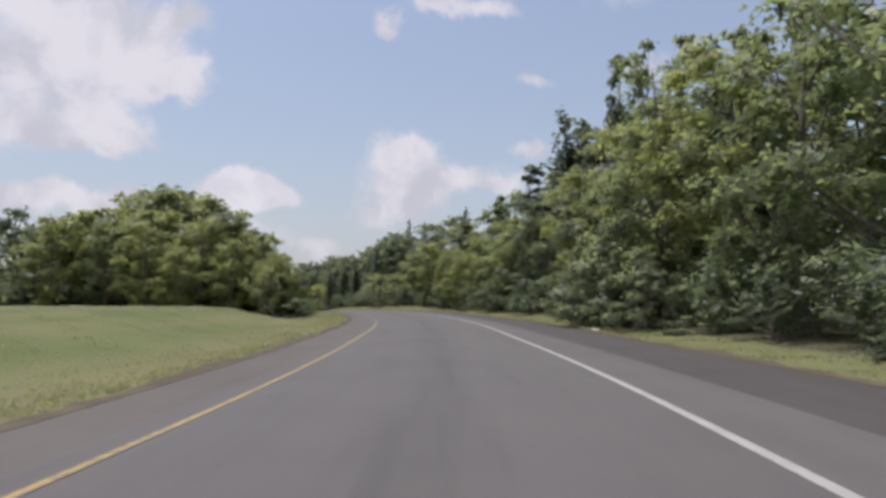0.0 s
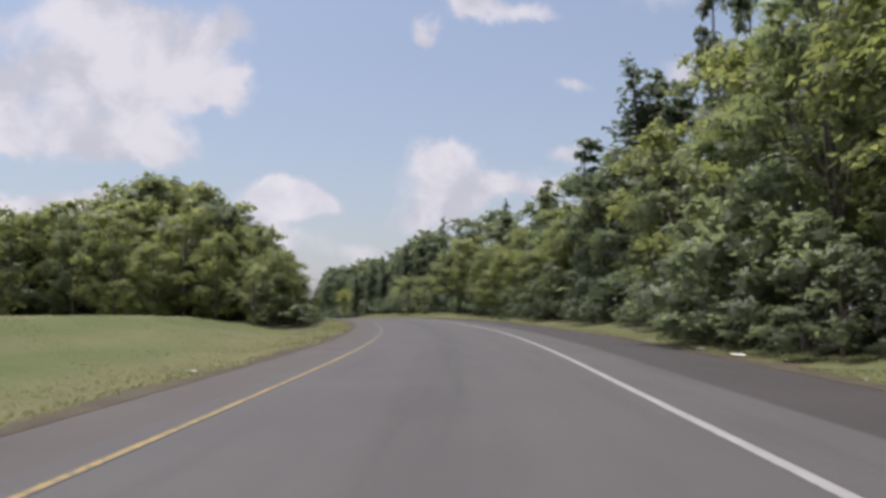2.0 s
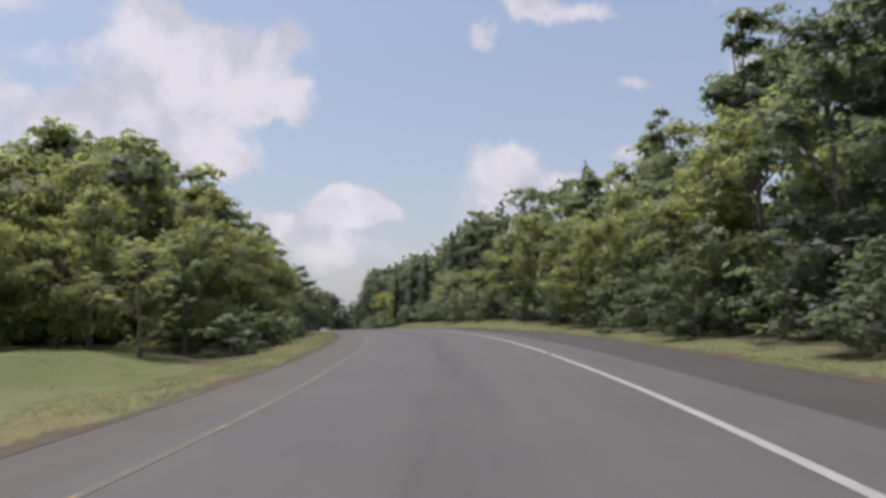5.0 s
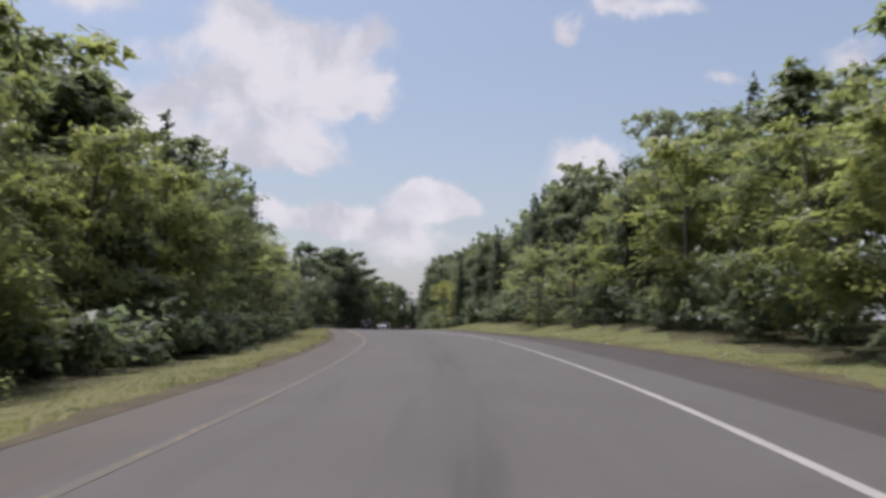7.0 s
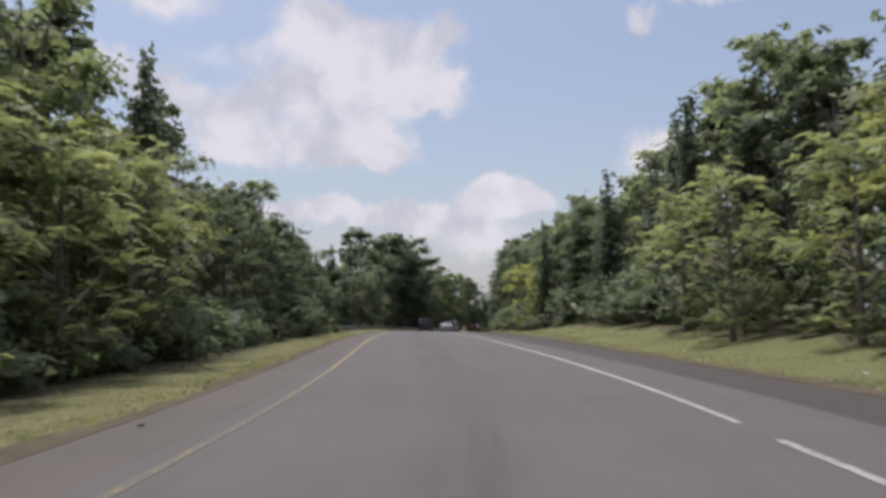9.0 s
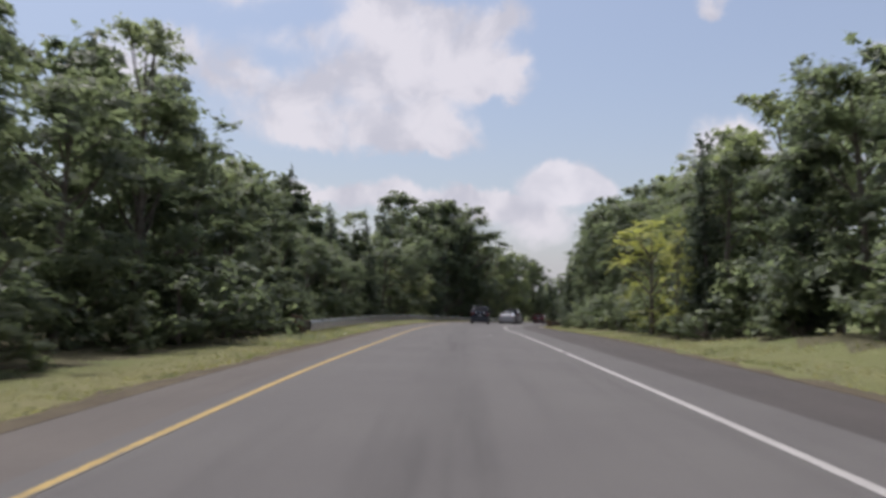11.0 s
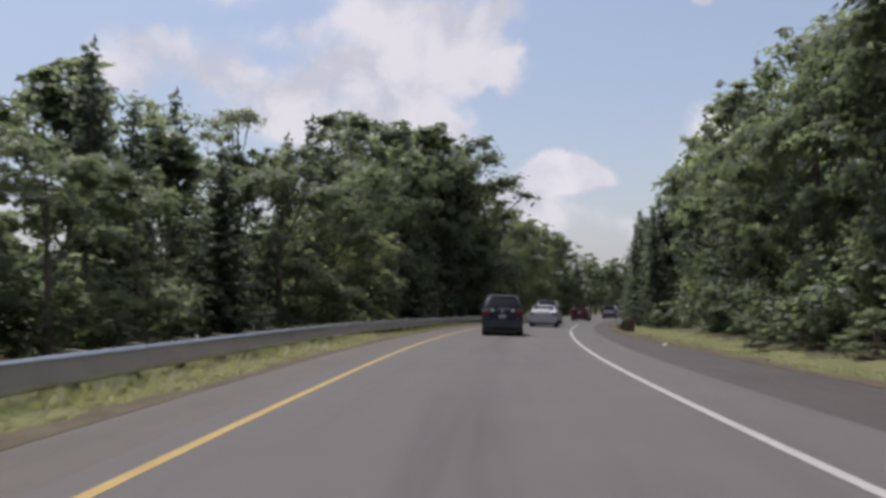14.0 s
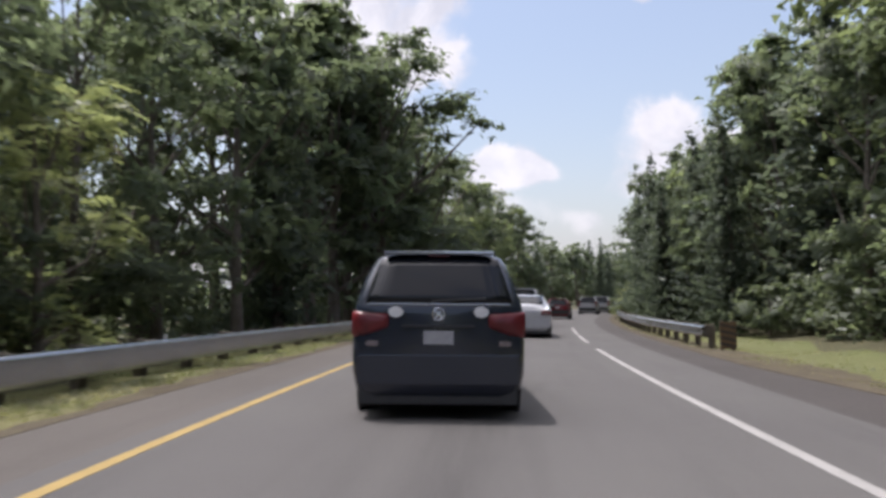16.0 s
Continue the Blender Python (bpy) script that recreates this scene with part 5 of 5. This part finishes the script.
    for sx in (-1, 1):
        if kind == "van":
            lamp_ob = part("tail_lamp", corner_lamp(sx, half, belt), car, "dark red tail lamp wrapped round the corner")
            part("reversing_lens", box_mesh("reversing_lens", 0.20, 0.03, 0.055, CLEAR_LAMP, 0.012), lamp_ob, "clear lens", pose(sx * half * 0.80, 0.012, belt - 0.385, 0, 0, sx * 8))
        else:
            lamp_ob = part("tail_lamp", box_mesh("tail_lamp", lamp_w, 0.20, lamp_h, RED_LAMP, 0.05), car, "red tail lamp", pose(sx * half * (0.775 if kind != "suv" else 0.88), 0.07, lamp_z, 0, 0, sx * 10))
            part("reversing_lens", box_mesh("reversing_lens", lamp_w * 0.5, 0.02, 0.045, CLEAR_LAMP, 0.008), lamp_ob, "clear lens", pose(-sx * lamp_w * 0.1, -0.098, -lamp_h / 2 + 0.05))
        part("door_mirror", box_mesh("door_mirror", 0.20, 0.10, 0.15, TRIM, 0.035), car, m=pose(sx * (half + 0.09), L * 0.66, belt + 0.08, 0, 0, sx * 6))
    r = 0.34 if kind != "sedan" else 0.32
    for wy in (L * 0.20, L * 0.81):
        for sx in (-1, 1):
            part("wheel_arch", lathe_mesh("wheel_arch", [(r + 0.02, 0.0), (r + 0.07, 0.004), (r + 0.075, -0.05)], TRIM, 30), car, m=pose(sx * (half - 0.004), wy, r, 0, 0, 0 if sx > 0 else 180))
            wheel(car, sx * (half - 0.11), wy, r, 0.23, sx)
    part("underbody", box_mesh("underbody", half * 1.6, L * 0.88, 0.16, TRIM, 0.04), car, m=pose(0, L * 0.48, 0.22))
    return car


van = vehicle("minivan", "dark navy minivan with tinted glass following the lane", 195.7, -0.385, PAINT_NAVY, 5.10, 0.885, 1.695, 1.145, 1.12, 0.28, "van", 3.7)
part("sticker", disc_mesh("sticker", 0.076, 0.055, STICKER), van, "white oval sticker", pose(-0.43, -0.018, 1.075))
part("sticker", disc_mesh("sticker", 0.076, 0.055, STICKER), van, "white oval sticker", pose(0.43, -0.018, 1.075))
a = np.linspace(0, 2 * np.pi, 25)
badge = part("badge", mesh_from("badge", *tube(np.c_[0.058 * np.cos(a), np.zeros(25), 0.058 * np.sin(a)], [0.009] * 25, 6), CHROME, smooth=True), van, "round chrome badge", pose(0, -0.02, 1.055))
part("badge_bar", box_mesh("badge_bar", 0.10, 0.012, 0.02, CHROME, 0.004), badge, m=pose(0, -0.002, 0, 0, 40, 0))
part("badge_bar", box_mesh("badge_bar", 0.07, 0.012, 0.02, CHROME, 0.004), badge, m=pose(0, -0.002, 0, 0, -50, 0))
part("wiper", box_mesh("wiper", 0.55, 0.02, 0.02, TRIM, 0.006), van, "rear wiper", pose(0.2, -0.03, 1.20, 0, -3, 0))
part("spoiler", box_mesh("spoiler", 1.14, 0.20, 0.028, PAINT_NAVY, 0.012), van, "dark roof spoiler over the rear window", pose(0, 0.285, 1.690, 9))
part("brake_lamp", box_mesh("brake_lamp", 0.22, 0.02, 0.014, RED_LAMP, 0.006), van, "narrow high brake lamp", pose(0, 0.215, 1.655))
part("grip_strip", box_mesh("grip_strip", 0.74, 0.022, 0.026, TRIM, 0.008), van, "dark grip strip over the number plate", pose(0, -0.02, 0.935))
part("sill_line", box_mesh("sill_line", 1.44, 0.016, 0.012, CHROME, 0.004), van, "thin bright strip below the rear window", pose(0, -0.008, 1.155))
part("aerial", box_mesh("aerial", 0.05, 0.14, 0.05, TRIM, 0.018), van, "small roof aerial", pose(0, 0.75, 1.725))
for sx in (-1, 1):
    part("roof_rail", box_mesh("roof_rail", 0.035, 2.4, 0.035, TRIM, 0.015), van, m=pose(sx * 0.60, 2.1, 1.715))
vehicle("sedan", "white saloon car in the queue", 215.0, 0.66, PAINT_WHITE, 4.75, 0.92, 1.46, 0.98, 0.98, 0.2, "sedan", 1.0)
vehicle("sports_utility_car", "silver sports utility car in the queue", 225.0, 0.2, PAINT_SILVER, 4.8, 0.94, 1.82, 1.12, 1.08, 0.22, "suv")
vehicle("hatchback", "dark red car in the queue", 246.0, 1.35, PAINT_RED, 4.3, 0.86, 1.45, 0.98, 0.98, 0.25, "suv")
vehicle("sports_utility_car", "silver sports utility car far along the bend", 268.0, 2.5, PAINT_SILVER, 4.7, 0.93, 1.70, 1.08, 1.05, 0.22, "suv")
vehicle("sports_utility_car", "pale grey sports utility car far along the bend", 276.5, 3.2, PAINT_SILVER, 4.8, 0.94, 1.78, 1.1, 1.08, 0.22, "suv")
vehicle("sedan", "white saloon car far along the bend", 288.0, 4.3, PAINT_WHITE, 4.6, 0.91, 1.46, 0.96, 0.96, 0.2, "sedan")

# ---- litter on the verges ----
def scrap(name, label, s, u, size, mat, seed):
    rng = np.random.default_rng(seed)
    x, y, _ = (float(v) for v in on_road(s, u))
    z = max(float(ground_z(x, y)[0]), float(on_road(s, u)[2]) if -4 < u < float(shoulder_edge(s)) else -99)
    g = np.linspace(-0.5, 0.5, 6)
    gx2, gy2 = np.meshgrid(g, g)
    top = np.c_[gx2.ravel(), gy2.ravel(), 0.22 * rng.random(36) + 0.10] * size
    low = top - (0, 0, 0.02 * size)
    faces = [tuple(f) for f in grid_faces(6, 6)]
    faces += [tuple(36 + i for i in f[::-1]) for f in grid_faces(6, 6)]
    ob = new(name, mesh_from(name, np.r_[top, low], faces, mat))
    ob.matrix_basis = pose(x, y, z, 0, 0, rng.uniform(0, 360))
    return tagged(ob, label, "litter", "litter on the verge")


for k, (s, u, size, mat) in enumerate(((28.5, -4.6, 0.16, LITTER), (33.0, 6.6, 0.28, LITTER), (36.0, 6.7, 0.2, LITTER), (94.0, 6.0, 0.12, LITTER), (100.0, 6.3, 0.12, LITTER), (104.0, 6.6, 0.12, LITTER), (98.0, -5.4, 0.12, LITTER),
                                       (99.5, -3.7, 0.09, DIRT), (112.5, 6.6, 0.14, LITTER), (152.5, 1.25, 0.06, LITTER), (150.0, -4.6, 0.12, LITTER), (190.0, 5.5, 0.14, LITTER), (191.0, 5.7, 0.12, LITTER), (148.0, -4.0, 0.12, DIRT), (172.0, 6.5, 0.12, DIRT))):
    scrap("paper_scrap" if mat is LITTER else "dirt_clod", "crumpled white scrap on the verge" if mat is LITTER else "brown clod of dirt at the asphalt's edge", s, u, size, mat, 200 + k)


# a small white marker on the rail's top edge
for s in (176.0, 201.0):
    x, y, z = rail_place(s, -5.45)
    ob = thing("delineator", pose(x, y, z + 0.56, 0, 0, bearing(s)), "small white plastic delineator clipped to the guardrail", "delineator", "delineators on the rail")
    part("tab", box_mesh("tab", 0.05, 0.012, 0.09, STICKER, 0.004), ob, m=pose(0, 0, 0.045))
    part("clip", box_mesh("clip", 0.06, 0.03, 0.02, STEEL, 0.004), ob, m=pose(0, 0.012, 0.008))


# short cracks across the asphalt, sealed with tar
def crack(s, u, wide, seed):
    rng = np.random.default_rng(seed)
    across = np.linspace(0, wide, 14)
    bend = np.cumsum(rng.normal(0, 0.012, 14))
    half = 0.012 + 0.012 * rng.random(14)
    rows = []
    for side in (-1, 1):
        x, y, z = on_road(s + bend + side * half, u + across, 0.003)
        rows.append(np.c_[x, y, z])
    low = [r - (0, 0, 0.006) for r in rows]
    verts = np.concatenate(rows + low)
    faces = [(k, 14 + k, 15 + k, k + 1)[::-1] for k in range(13)]
    faces += [(k, k + 1, 28 + k + 1, 28 + k) for k in range(13)] + [(14 + k + 1, 14 + k, 42 + k, 42 + k + 1) for k in range(13)]
    tagged(new("tar_crack", mesh_from("tar_crack", verts, faces, TRIM)), "short dark tar-filled crack across the asphalt", "road crack", kind="structure")


for k, (s, u, wide) in enumerate(((160.45, -1.18, 0.24), (181.5, 0.65, 0.22), (182.0, 1.65, 0.1))):
    crack(s, u, wide, 400 + k)
